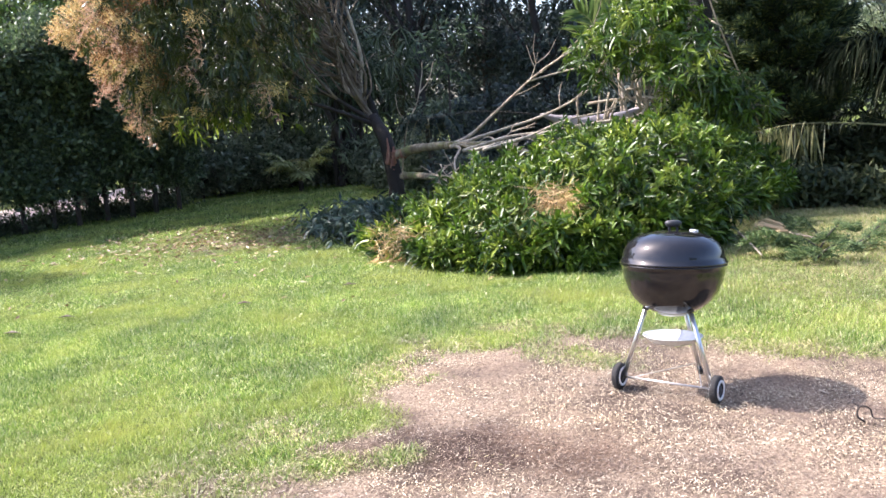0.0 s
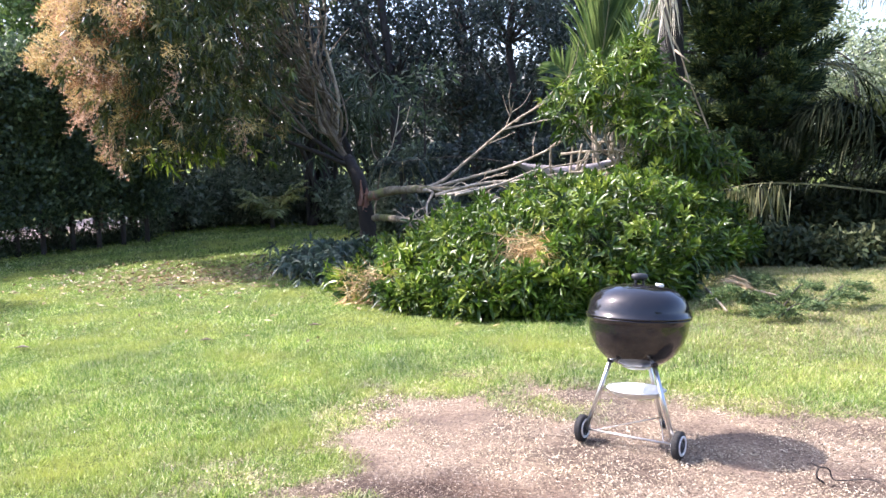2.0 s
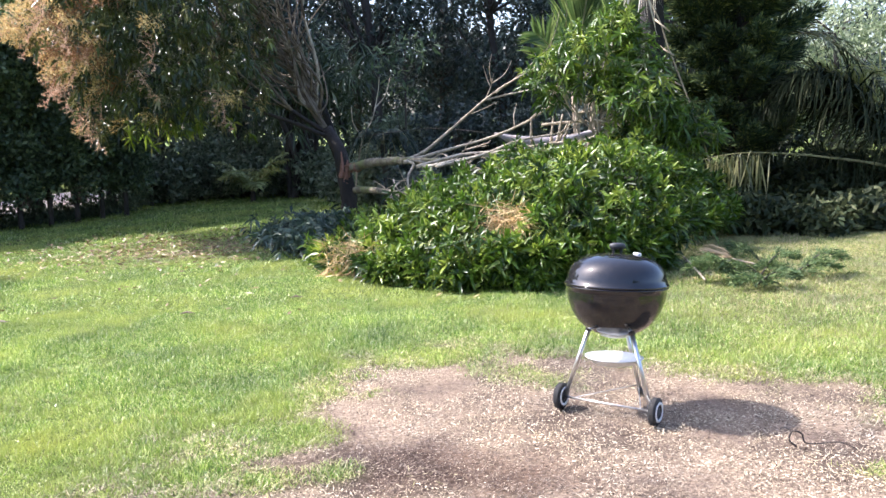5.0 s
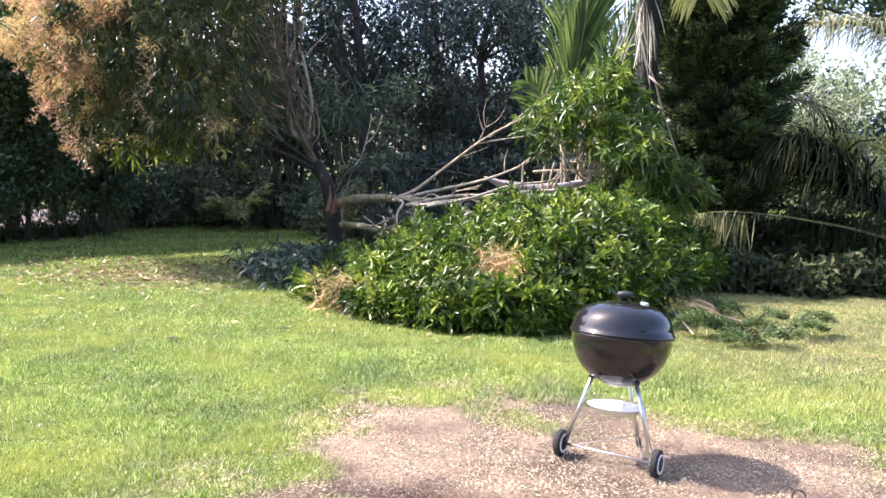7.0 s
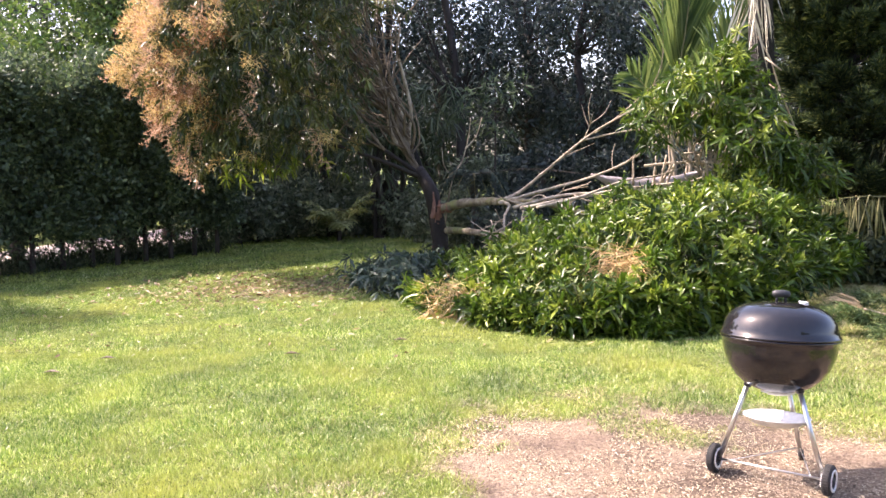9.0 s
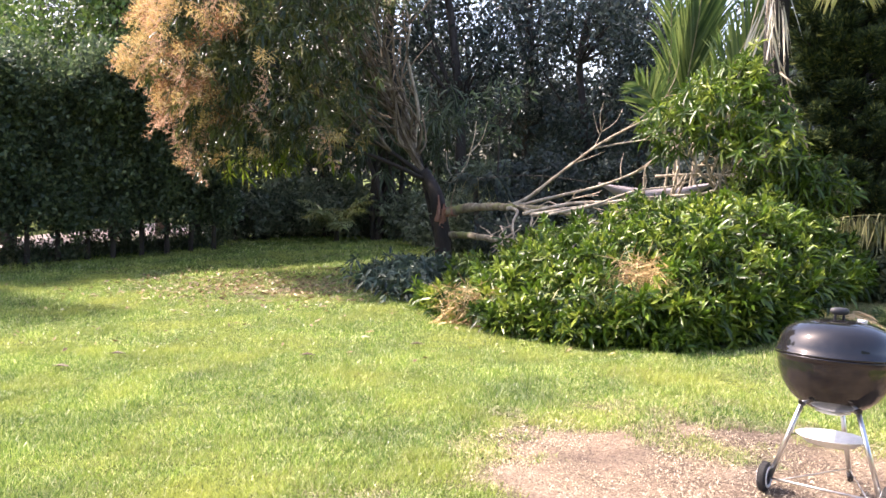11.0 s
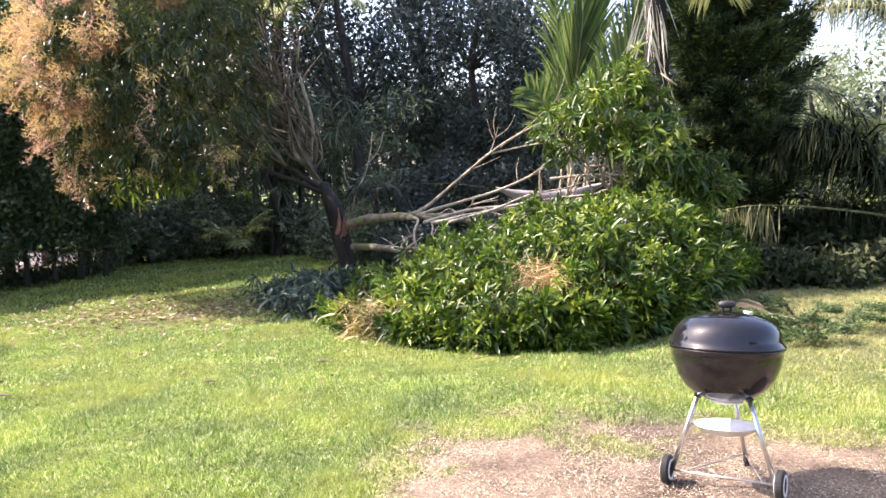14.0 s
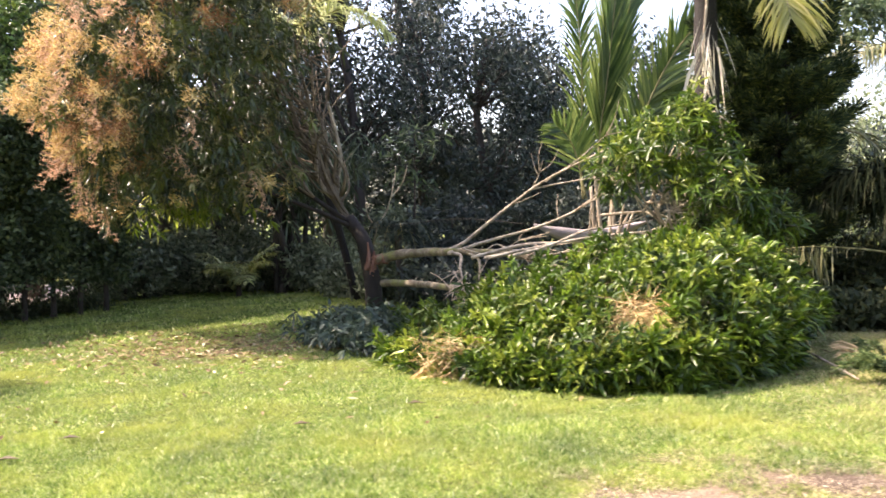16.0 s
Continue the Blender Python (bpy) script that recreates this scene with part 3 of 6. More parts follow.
        for k in range(36):
            a = 2 * math.pi * k / 36
            bm = box_bm((0.004, 0.03, 0.006), (0.0758, 0, 0), 0.001, 1)
            bmesh.ops.rotate(bm, matrix=Matrix.Rotation(radians(90), 3, "X"), verts=bm.verts)
            bmesh.ops.rotate(bm, matrix=Matrix.Rotation(a, 3, "Z"), verts=bm.verts)
            bmesh.ops.transform(bm, matrix=m, verts=bm.verts)
            if k == 0:
                tread = bm
            else:
                tmp = bpy.data.meshes.new("tmp")
                bm.to_mesh(tmp)
                tread.from_mesh(tmp)
                bpy.data.meshes.remove(tmp)
                bm.free()
        part("tread", tread, M_TYRE, wheel, smooth=False)
        for z in (-0.0225, 0.0225):
            bm = lathe([(0.042, z * 0.8), (0.042, z * 1.1), (0.056, z * 1.1), (0.056, z * 0.8)], 40)
            bmesh.ops.transform(bm, matrix=m, verts=bm.verts)
            part("rim_ring", bm, M_WHITE, wheel, "white wheel ring")
        bm = lathe([(0, -0.026), (0.012, -0.026), (0.016, -0.022), (0.036, -0.012), (0.036, 0.012), (0.016, 0.022), (0.012, 0.026), (0, 0.026)], 24)
        bmesh.ops.transform(bm, matrix=m, verts=bm.verts)
        part("hub", bm, M_BLACK, wheel)
    # wire triangle between axle and rear leg
    for s in (-1, 1):
        part("brace_wire", rod((0.2 * s, 0.004, 0.079), (0.025, 0.41, 0.115), 0.0028, 8), M_STEEL, g)
    return g


kettle_grill()
# ---- mango tree with a torn trunk ----
rng = np.random.default_rng(3)
mango = thing("mango_tree", "mango tree with tan flower panicles and a torn trunk", "tree")
tubes("trunk", [([(-1.25, 14.74, -0.05), (-1.27, 14.72, 0.4), (-1.33, 14.74, 0.95), (-1.43, 14.82, 1.32), (-1.62, 15.1, 1.62)], 0.16, 0.105)], M_BARK, mango, "dark bark trunk", 14, rng)
tubes("torn_stump", [([(-1.3, 14.66, 0.72), (-1.26, 14.6, 0.9), (-1.24, 14.6, 1.1)], 0.075, 0.015), ([(-1.36, 14.6, 0.8), (-1.33, 14.57, 1.0), (-1.34, 14.6, 1.25)], 0.06, 0.01)], M_WOOD, mango, "raw reddish torn wood", 7, rng, rough=0.3)
MANGO_STEMS = [
    [(-1.62, 15.1, 1.6), (-1.8, 15.2, 1.95), (-1.79, 15.25, 2.35), (-1.73, 15.2, 2.71), (-1.84, 15.2, 3.28), (-1.93, 15.2, 3.75), (-1.87, 15.2, 4.23), (-2.05, 15.2, 4.8)],
    [(-1.75, 15.2, 1.85), (-2.1, 15.2, 2.3), (-2.16, 15.2, 2.9), (-2.34, 15.2, 3.47), (-2.41, 15.2, 4.03), (-2.6, 15.2, 4.7)],
    [(-1.8, 15.2, 1.95), (-1.98, 15.1, 2.5), (-1.96, 15.0, 3.0), (-2.12, 15.0, 3.5), (-2.15, 15.0, 4.2)],
    [(-1.6, 15.05, 1.55), (-2.0, 15.2, 2.2), (-2.35, 15.2, 3.0), (-2.7, 15.0, 4.2), (-3.0, 14.8, 5.3)],
    [(-1.6, 15.05, 1.55), (-2.2, 14.9, 2.0), (-2.9, 14.6, 2.5), (-3.5, 14.2, 3.3), (-4.0, 13.8, 4.2)],
    [(-1.58, 15.0, 1.5), (-2.3, 14.6, 1.85), (-3.2, 14.2, 2.2), (-4.2, 13.7, 2.6), (-4.9, 13.3, 2.9)],
    [(-1.65, 15.1, 1.65), (-2.1, 15.5, 2.5), (-2.5, 15.7, 3.5), (-2.9, 15.6, 4.8)],
    [(-1.6, 15.1, 1.6), (-2.0, 15.0, 2.4), (-2.2, 14.8, 3.4), (-2.4, 14.5, 4.6)],
    [(-2.2, 14.9, 2.0), (-2.6, 14.5, 2.6), (-3.0, 14.0, 3.4), (-3.3, 13.3, 4.3)],
    [(-2.0, 15.2, 2.2), (-2.8, 15.3, 2.8), (-3.6, 15.2, 3.6), (-4.2, 15.0, 4.5)],
    [(-1.82, 15.5, 2.4), (-2.1, 15.5, 3.0), (-2.42, 15.4, 3.66), (-2.8, 15.3, 4.4)],
    [(-1.7, 15.2, 1.75), (-2.05, 15.25, 2.5), (-2.5, 15.2, 3.3), (-3.0, 15.1, 4.1)],
    [(-1.75, 15.3, 2.0), (-2.2, 15.3, 2.7), (-2.5, 15.2, 3.2), (-2.75, 15.1, 3.9)],
]
for i, pts in enumerate(MANGO_STEMS):
    tubes("limb", [(pts, 0.056 - 0.0028 * i, 0.012)], M_BARK_PALE if i in (0, 1, 10) else M_BARK if i in (4, 5) else M_LIMB, mango, "pale lichen-grey limb" if i in (0, 1, 10) else "", 8, rng)
for k in range(9):
    s = rng.uniform(0, 1)
    a = np.array([-1.7, 15.15, 1.75]) * (1 - s) + np.array([-1.8, 15.2, 2.4]) * s
    b = np.array([rng.uniform(-3.3, -1.95), rng.uniform(14.6, 15.7), rng.uniform(3.4, 4.9)])
    h = np.array([rng.uniform(-0.1, 0.25), 0, rng.uniform(-0.5, 0.1)])
    tubes("limb", [([a, a * 0.75 + b * 0.25 + h * 0.8 + rng.normal(0, 0.07, 3), a * 0.5 + b * 0.5 + h + rng.normal(0, 0.12, 3), a * 0.25 + b * 0.75 + h * 0.7 + rng.normal(0, 0.1, 3), b], rng.uniform(0.016, 0.036), 0.006)], M_LIMB, mango, "", 6, rng, 4)
twl = []
for pts in MANGO_STEMS:
    for _ in range(11):
        i = rng.integers(1, len(pts) - 1)
        a = np.array(pts[i]) * (1 - (s := rng.uniform())) + np.array(pts[i + 1]) * s
        d = unit(np.array([rng.normal(-0.4, 0.6), rng.normal(-0.2, 0.6), rng.uniform(0.2, 1.0)]))
        L = rng.uniform(0.6, 1.4)
        twl.append(([a, a + d * L * 0.5 + rng.normal(0, 0.06, 3), a + d * L + rng.normal(0, 0.1, 3)], 0.018, 0.006))
for ln_ in twl:
    tubes("twig", [ln_], M_LIMB, mango, "", 5, rng, 3)

CAN_C, CAN_R = np.array([-3.85, 14.0, 3.7]), np.array([1.95, 2.15, 2.35])
def canopy_points(n, r0=0.55, r1=1.05, seed=1):
    r = np.random.default_rng(seed)
    d = unit(r.normal(0, 1, (n * 3, 3)))
    rad = r.uniform(r0**2, r1**2, n * 3) ** 0.5
    lump = 1 + 0.13 * np.sin(d[:, 0] * 7 + d[:, 2] * 5) * np.cos(d[:, 1] * 6 - d[:, 2] * 4)
    p = CAN_C + d * CAN_R * (rad * lump)[:, None]
    # the underside slopes up towards the trunk
    floor = 2.0 + 0.22 * np.sin(p[:, 0] * 3.1) * np.cos(p[:, 1] * 2.7) - 0.5 * np.clip((-4.7 - p[:, 0]) * 2, 0, 1)
    keep = (p[:, 2] > floor) & ((r.uniform(size=len(p)) < np.clip((-2.3 - p[:, 0]) / 0.8, 0.04, 1)) | (p[:, 2] > 4.3 + 0.3 * np.sin(p[:, 0] * 5)))
    return p[keep][:n], d[keep][:n]


P, D = canopy_points(4600, 0.5, 1.06)
lump = waves(P[:, 0] * 1.0 + P[:, 1] * 0.5, P[:, 2] + P[:, 1] * 0.4, 91, 3, 0.32)
ok = lump > rng.uniform(-0.4, 0.25, len(P))
P, D = P[ok], D[ok]
P = P + D * (0.22 * np.clip(lump[ok], -1, 1))[:, None]
A = unit(D * 0.6 + np.array([0, 0, -0.5]) + rng.normal(0, 0.4, D.shape))
v, f = rosette_arrays(rng, P, A, 11, 0.165, 0.036, (15, 100), 0.6, True)
link_mesh("crown", v, f, M_CANOPY, mango, "dense dark drooping mango leaves")
# a low spray of young sunlit leaves
P = np.array([-4.15, 14.6, 1.92]) + rng.normal(0, 1, (64, 3)) * np.array([0.36, 0.3, 0.17])
v, f = rosette_arrays(rng, P, rng.normal(0, 0.5, P.shape) + np.array([0, -0.3, -0.4]), 8, 0.2, 0.045, (25, 95), 0.5)
link_mesh("young_leaves", v, f, M_YOUNG, mango, "fresh bright green leaves")


def panicle_mesh(name, seed, material):
    r = np.random.default_rng(seed)
    P0, P1, W = [], [], []
    L = 0.34
    bend = r.normal(0, 0.1, 3)
    axis = [np.array([bend[0] * q * q, bend[1] * q * q, L * q]) for q in np.linspace(0, 1, 6)]
    for p, q in zip(axis, axis[1:]):
        P0.append(p), P1.append(q), W.append(0.009)
    for k in range(22):
        s = 0.12 + 0.88 * k / 21
        a = np.array([bend[0] * s * s, bend[1] * s * s, L * s])
        th = k * 2.4 + r.normal(0, 0.3)
        ln = (0.21 * (1.1 - s) + 0.04) * r.uniform(0.7, 1.15)
        d = unit(np.array([math.cos(th), math.sin(th), r.uniform(0.35, 0.8)]))
        m1 = a + d * ln * 0.5
        b = m1 + unit(d + np.array([0, 0, 0.45])) * ln * 0.5
        P0 += [a, m1]
        P1 += [m1, b]
        W += [0.007, 0.006]
        for _ in range(10):
            u = r.uniform(0.15, 1.0)
            q = a + (m1 - a) * u * 2 if u < 0.5 else m1 + (b - m1) * (u * 2 - 1)
            e = unit(d + r.normal(0, 0.75, 3))
            P0.append(q), P1.append(q + e * r.uniform(0.018, 0.045)), W.append(r.uniform(0.005, 0.01))
    P0, P1, W = np.array(P0), np.array(P1), np.array(W)
    d = P1 - P0
    ln = np.linalg.norm(d, axis=1)
    v, f = chip_arrays(P0, d, r.normal(0, 1, P0.shape), ln, W)
    me = link_mesh(name, v, f, material)
    data = me.data
    bpy.data.objects.remove(me)
    return data


PANICLES = [panicle_mesh("flower_panicle", 1, M_PANICLE), panicle_mesh("flower_panicle", 2, M_PANICLE), panicle_mesh("flower_panicle", 3, M_PINK), panicle_mesh("flower_panicle", 4, M_RUST)]
r5 = np.random.default_rng(8)
P, D = canopy_points(9000, 0.96, 1.12, 4)
w = -D[:, 0] * 1.15 - D[:, 1] * 0.2 + D[:, 2] * 0.35
clump = waves(P[:, 0] + P[:, 1] * 0.6, P[:, 2], 66, 2, 0.3)
ok = (r5.uniform(size=len(P)) < np.clip(w * 0.25 - 0.01, 0.02, 0.15) * (clump > -0.05)) & (D[:, 1] < 0.3)
P, D = P[ok][:295], D[ok][:295]
for p, d in zip(P, D):
    k = r5.choice(4, p=(0.34, 0.26, 0.32, 0.08)) if d[0] < -0.3 else r5.choice(4, p=(0.3, 0.2, 0.1, 0.4))
    ob = new("flower_panicle", PANICLES[k])
    ob.parent = mango
    dirn = Vector(unit(d * 0.9 + r5.normal(0, 0.3, 3) + np.array([-0.15, 0, -0.2])))
    ob.matrix_basis = Matrix.Translation(p - np.array(dirn) * 0.12) @ dirn.to_track_quat("Z", "Y").to_matrix().to_4x4() @ Matrix.Diagonal((1, 1, 1, 1)) @ Matrix.Scale(r5.uniform(0.95, 1.5), 4)

# ---- fallen limb with its crown on the lawn ----
rng = np.random.default_rng(21)
fallen = thing("fallen_mango_limb", "broken mango limb lying on the lawn with green crown", "fallen branch")
tubes("main_limb", [([(-1.16, 14.55, 0.95), (-0.85, 14.3, 1.04), (-0.4, 13.85, 1.08), (-0.05, 13.2, 1.1), (0.35, 12.6, 1.1), (0.8, 12.0, 1.02), (1.2, 11.4, 0.85)], 0.082, 0.03)], M_BARK_MOSS, fallen, "mossy thick broken limb", 12, rng, 6, 0.2)
tubes("split_end", [([(-1.24, 14.62, 0.9), (-1.16, 14.55, 0.94), (-1.05, 14.47, 0.97)], 0.03, 0.095), ([(-1.3, 14.6, 0.99), (-1.1, 14.5, 1.0)], 0.01, 0.06)], M_WOOD, fallen, "raw reddish split wood", 9, rng, 4, 0.3)
tubes("second_limb", [([(-1.12, 14.5, 0.58), (-0.9, 14.1, 0.6), (-0.68, 13.6, 0.62), (-0.3, 12.8, 0.62), (0.2, 11.6, 0.6), (0.6, 10.4, 0.5)], 0.062, 0.042)], M_BARK_MOSS, fallen, "mossy lower limb", 10, rng)
BR = [
    ([(-0.3, 13.6, 1.06), (0.1, 13.8, 1.2), (0.5, 13.8, 1.5), (1.16, 13.4, 2.03), (1.6, 12.9, 2.3), (2.2, 12.3, 2.6)], 0.05, 0.016),
    ([(1.1, 13.45, 2.0), (1.7, 13.0, 2.1), (2.2, 12.6, 2.15)], 0.024, 0.01),
    ([(1.14, 13.42, 2.02), (1.22, 13.35, 2.2), (1.28, 13.3, 2.42)], 0.014, 0.004),
    ([(1.3, 13.25, 2.1), (1.7, 12.9, 2.4), (2.2, 12.6, 2.85)], 0.016, 0.006),
    ([(-0.2, 13.2, 1.08), (0.6, 13.8, 1.25), (1.3, 13.8, 1.42), (1.9, 13.6, 1.68), (2.4, 13.2, 2.05), (2.8, 12.6, 2.4)], 0.045, 0.014),
    ([(1.8, 13.65, 1.62), (2.1, 13.3, 1.9), (2.3, 13.1, 2.25)], 0.02, 0.008),
    ([(0.0, 12.3, 1.05), (0.7, 12.3, 1.2), (1.3, 12.2, 1.22)], 0.042, 0.025),
    ([(0.1, 11.8, 1.06), (0.9, 12.1, 1.17), (1.7, 12.2, 1.28), (2.5, 12.1, 1.34), (3.1, 11.9, 1.42)], 0.045, 0.014),
    ([(0.3, 11.2, 1.1), (0.9, 11.6, 1.2), (1.5, 11.9, 1.38), (2.1, 12.0, 1.46), (2.5, 12.0, 1.62)], 0.032, 0.012),
    ([(1.9, 12.5, 1.58), (2.6, 12.4, 1.6), (3.05, 12.37, 1.42), (3.6, 12.2, 1.3)], 0.032, 0.012),
    ([(2.4, 12.2, 1.3), (3.0, 12.0, 1.55), (3.5, 11.8, 1.95)], 0.026, 0.008),
    ([(2.9, 12.2, 1.5), (2.95, 12.1, 1.75), (3.15, 12.0, 2.1)], 0.028, 0.01),
    ([(2.7, 12.3, 1.5), (2.55, 12.2, 1.8), (2.7, 12.1, 2.1)], 0.02, 0.008),
    ([(-0.2, 13.45, 1.1), (-0.05, 13.0, 1.05), (-0.13, 12.5, 0.9), (-0.13, 12.2, 0.66)], 0.045, 0.02),
    ([(0.05, 13.05, 1.1), (0.15, 12.6, 1.0), (0.08, 12.2, 0.75)], 0.036, 0.016),
    ([(0.0, 11.25, 0.78), (-0.12, 11.0, 0.62), (-0.2, 10.8, 0.45)], 0.028, 0.014),
    ([(0.6, 12.9, 1.1), (0.75, 12.7, 1.25), (1.1, 12.4, 1.35)], 0.018, 0.007),
]
for pts, a, b in BR:
    tubes("branch", [(pts, a * 0.7, b * 0.65)], M_BARK_PALE, fallen, "pale bare branch", 7, rng, 5, 0.15)
for k in range(11):
    a = np.array([rng.uniform(0.1, 2.8), rng.uniform(11.5, 13.0), rng.uniform(0.98, 1.15)])
    th = rng.choice([rng.normal(0, 0.8), rng.normal(2.9, 0.8)], p=(0.7, 0.3))
    d = np.array([math.cos(th), math.sin(th) * 0.6, rng.normal(0.12, 0.16)])
    ln = rng.uniform(0.4, 1.0)
    tubes("branch", [([a, a + d * ln * 0.4 + rng.normal(0, 0.035, 3), a + d * ln * 0.75 + rng.normal(0, 0.05, 3), a + d * ln], rng.uniform(0.012, 0.026), 0.006)], M_BARK_PALE, fallen, "pale bare branch", 6, rng, 3, 0.2)
for k in range(5):
    a = np.array([2.2 + rng.normal(0, 0.18), 12.3 + rng.normal(0, 0.2), 1.3])
    d = unit(np.array([rng.normal(0.35, 0.4), rng.normal(0, 0.2), 1]))
    tubes("stub", [([a, a + d * 0.15, a + d * rng.uniform(0.25, 0.45)], rng.uniform(0.016, 0.026), 0.014)], M_BARK_PALE, fallen, "pale snapped stub", 7, rng, 3, 0.25)
tw = []
for pts, a, b in BR:
    p = smooth_line(pts, 4)
    for _ in range(3):
        i = rng.integers(len(p) // 2, len(p) - 1)
        d = unit(unit(p[i] - p[i - 1]) + rng.normal(0, 0.55, 3) + np.array([0, 0, 0.15]))
        L = rng.uniform(0.2, 0.55)
        tw.append(([p[i], p[i] + d * L * 0.5 + rng.normal(0, 0.02, 3), p[i] + d * L], 0.009, 0.003))
for ln_ in tw:
    tubes("twig", [ln_], M_TWIG, fallen, "thin bare twig", 5, rng, 3)

MX = np.array([-1.45, -1.2, -0.9, -0.4, 0.2, 0.7, 1.2, 1.8, 2.3, 2.8, 3.3, 3.7, 4.05, 4.3])
MH = np.array([0.03, 0.08, 0.2, 0.43, 0.68, 0.9, 1.06, 1.13, 1.2, 1.28, 1.32, 1.25, 0.85, 0.3])
MF = np.array([10.4, 10.1, 9.45, 8.85, 8.35, 8.2, 8.12, 8.18, 8.5, 9.0, 9.7, 10.4, 10.9, 11.2])


def mound(x, u):
    """A point on the heap: x along it, u from its foot in front (0) over the crest (1) to behind."""
    h = np.interp(x, MX, MH) * (1 + 0.15 * waves(x * 1.0, u * 2.0, 31, 3, 0.55) + 0.12 * waves(x, u * 1.5, 33, 2, 0.3))
    y = np.interp(x, MX, MF) + 0.14 * waves(x, u, 32, 3, 0.5) + 2.3 * u**1.12 - 0.1 * np.sin(u * 3.1)
    z = h * np.sqrt(np.clip(1 - (1 - np.clip(u, 0, 2)) ** 2, 0, 1)) ** 1.05
    return np.stack([x, y, z], -1)


def mound_frames(x, u):
    e = 0.02
    p = mound(x, u)
    n = unit(np.cross(mound(x + e, u) - mound(x - e, u), mound(x, u + e) - mound(x, u - e)))
    n = np.where(n[:, 2:3] < -0.2, -n, n)
    return p, n


r6 = np.random.default_rng(5)
n = 3100
x, u = r6.uniform(-1.35, 4.2, n), np.where(r6.uniform(size=n) < 0.24, 0.09 * r6.uniform(0.0, 1.0, n) ** 2, r6.uniform(0.02, 1.25, n))
P, N = mound_frames(x, u)
straw_at = [(np.array([-0.74, 9.36, 0.16]), 0.3), (np.array([0.97, 8.6, 0.6]), 0.25)]
gap = np.min([np.linalg.norm((P - c) * np.array([1, 0.7, 1]), axis=1) / r for c, r in straw_at], axis=0)
keep = gap > r6.uniform(0.7, 1.15, n)
P, N = P[keep], N[keep]
lump = waves(P[:, 0] + P[:, 2] * 0.7, P[:, 1] + P[:, 2], 61, 3, 0.22)
keep = lump > r6.uniform(-1.1, -0.05, len(P))
P, N, lump = P[keep], N[keep], lump[keep]
depth = (np.abs(r6.normal(0, 0.1, len(P))) - 0.22 * lump - 0.1 * (r6.uniform(size=len(P)) < 0.1))[:, None]
A = unit(N * 0.55 + np.array([0.15, -0.15, 0.7]) + r6.normal(0, 0.33, P.shape))
v, f = rosette_arrays(r6, P - N * depth + N * 0.04, A, 11, 0.185, 0.036, (8, 92), 0.32, True, True)
v[:, 2] = np.maximum(v[:, 2], 0.012)
link_mesh("foliage", v, f, M_MANGO, fallen, "green mango leaf whorls heaped on the lawn")
# the lowest shoots, pressed down on the lawn
n = 620
x = r6.uniform(-1.3, 2.9, n)
P = np.stack([x, np.interp(x, MX, MF) + 0.14 * waves(x, x * 0, 32, 3, 0.5) + r6.uniform(-0.08, 0.3, n), r6.uniform(0.02, 0.26, n)], -1)
v, f = rosette_arrays(r6, P, unit(np.array([0.15, -0.5, 0.55]) + r6.normal(0, 0.3, P.shape)), 11, 0.16, 0.034, (15, 95), 0.35, True, True)
v[:, 2] = np.maximum(v[:, 2], 0.012)
link_mesh("low_foliage", v, f, M_MANGO, fallen)
# leaves turned over, showing paler undersides
n = 1400
x, u = r6.uniform(-1.3, 4.0, n), r6.uniform(0.1, 1.15, n)
P, N = mound_frames(x, u)
v, f = leaf_arrays(P + N * 0.06, r6.normal(0, 1, P.shape) + N * 0.3, N + r6.normal(0, 0.5, P.shape), r6.uniform(0.08, 0.18, n), 0.024, 1.0)
v[:, 2] = np.maximum(v[:, 2], 0.012)
link_mesh("turned_leaves", v, f, M_MANGO_PALE, fallen, "limp pale leaf undersides")
# inner shoots that carry the heap
lines = []
for _ in range(90):
    xx = r6.uniform(-1.0, 4.0)
    p, nn = mound_frames(np.array([xx]), np.array([r6.uniform(0.15, 1.0)]))
    root = np.array([np.clip(xx, 0.3, 2.6) * 0.6 + 0.5, 10.9, 0.45])
    q = p[0] - nn[0] * 0.06
    lines.append(([root, (root + q) / 2 + r6.normal(0, 0.12, 3), q], 0.022, 0.006))
for ln_ in lines:
    tubes("shoot", [ln_], M_BARK_DARK, fallen, "", 5, r6, 3)
# dead straw-coloured panicles caught in the leaves
for c, rad in straw_at:
    m = 520
    P = c + np.clip(r6.normal(0, 1, (m, 3)), -1.4, 1.4) * np.array([rad * 0.6, 0.1, rad * 0.42]) + np.array([0, 0, 0.05]) + np.array([0, -0.02, 0])
    P[:, 2] = np.maximum(P[:, 2], 0.02)
    D = r6.normal(0, 1, (m, 3)) * np.array([1, 0.4, 0.6]) + np.array([0.2, -0.1, -0.4])
    v, f = chip_arrays(P, D, r6.normal(0, 1, (m, 3)), r6.uniform(0.08, 0.28, m), r6.uniform(0.005, 0.012, m))
    v[:, 2] = np.maximum(v[:, 2], 0.008)
    tagged(link_mesh("dead_stalk_tangle", v, f, M_STRAW, fallen, "tangle of straw-coloured dead flower stalks"), kind="stuff")
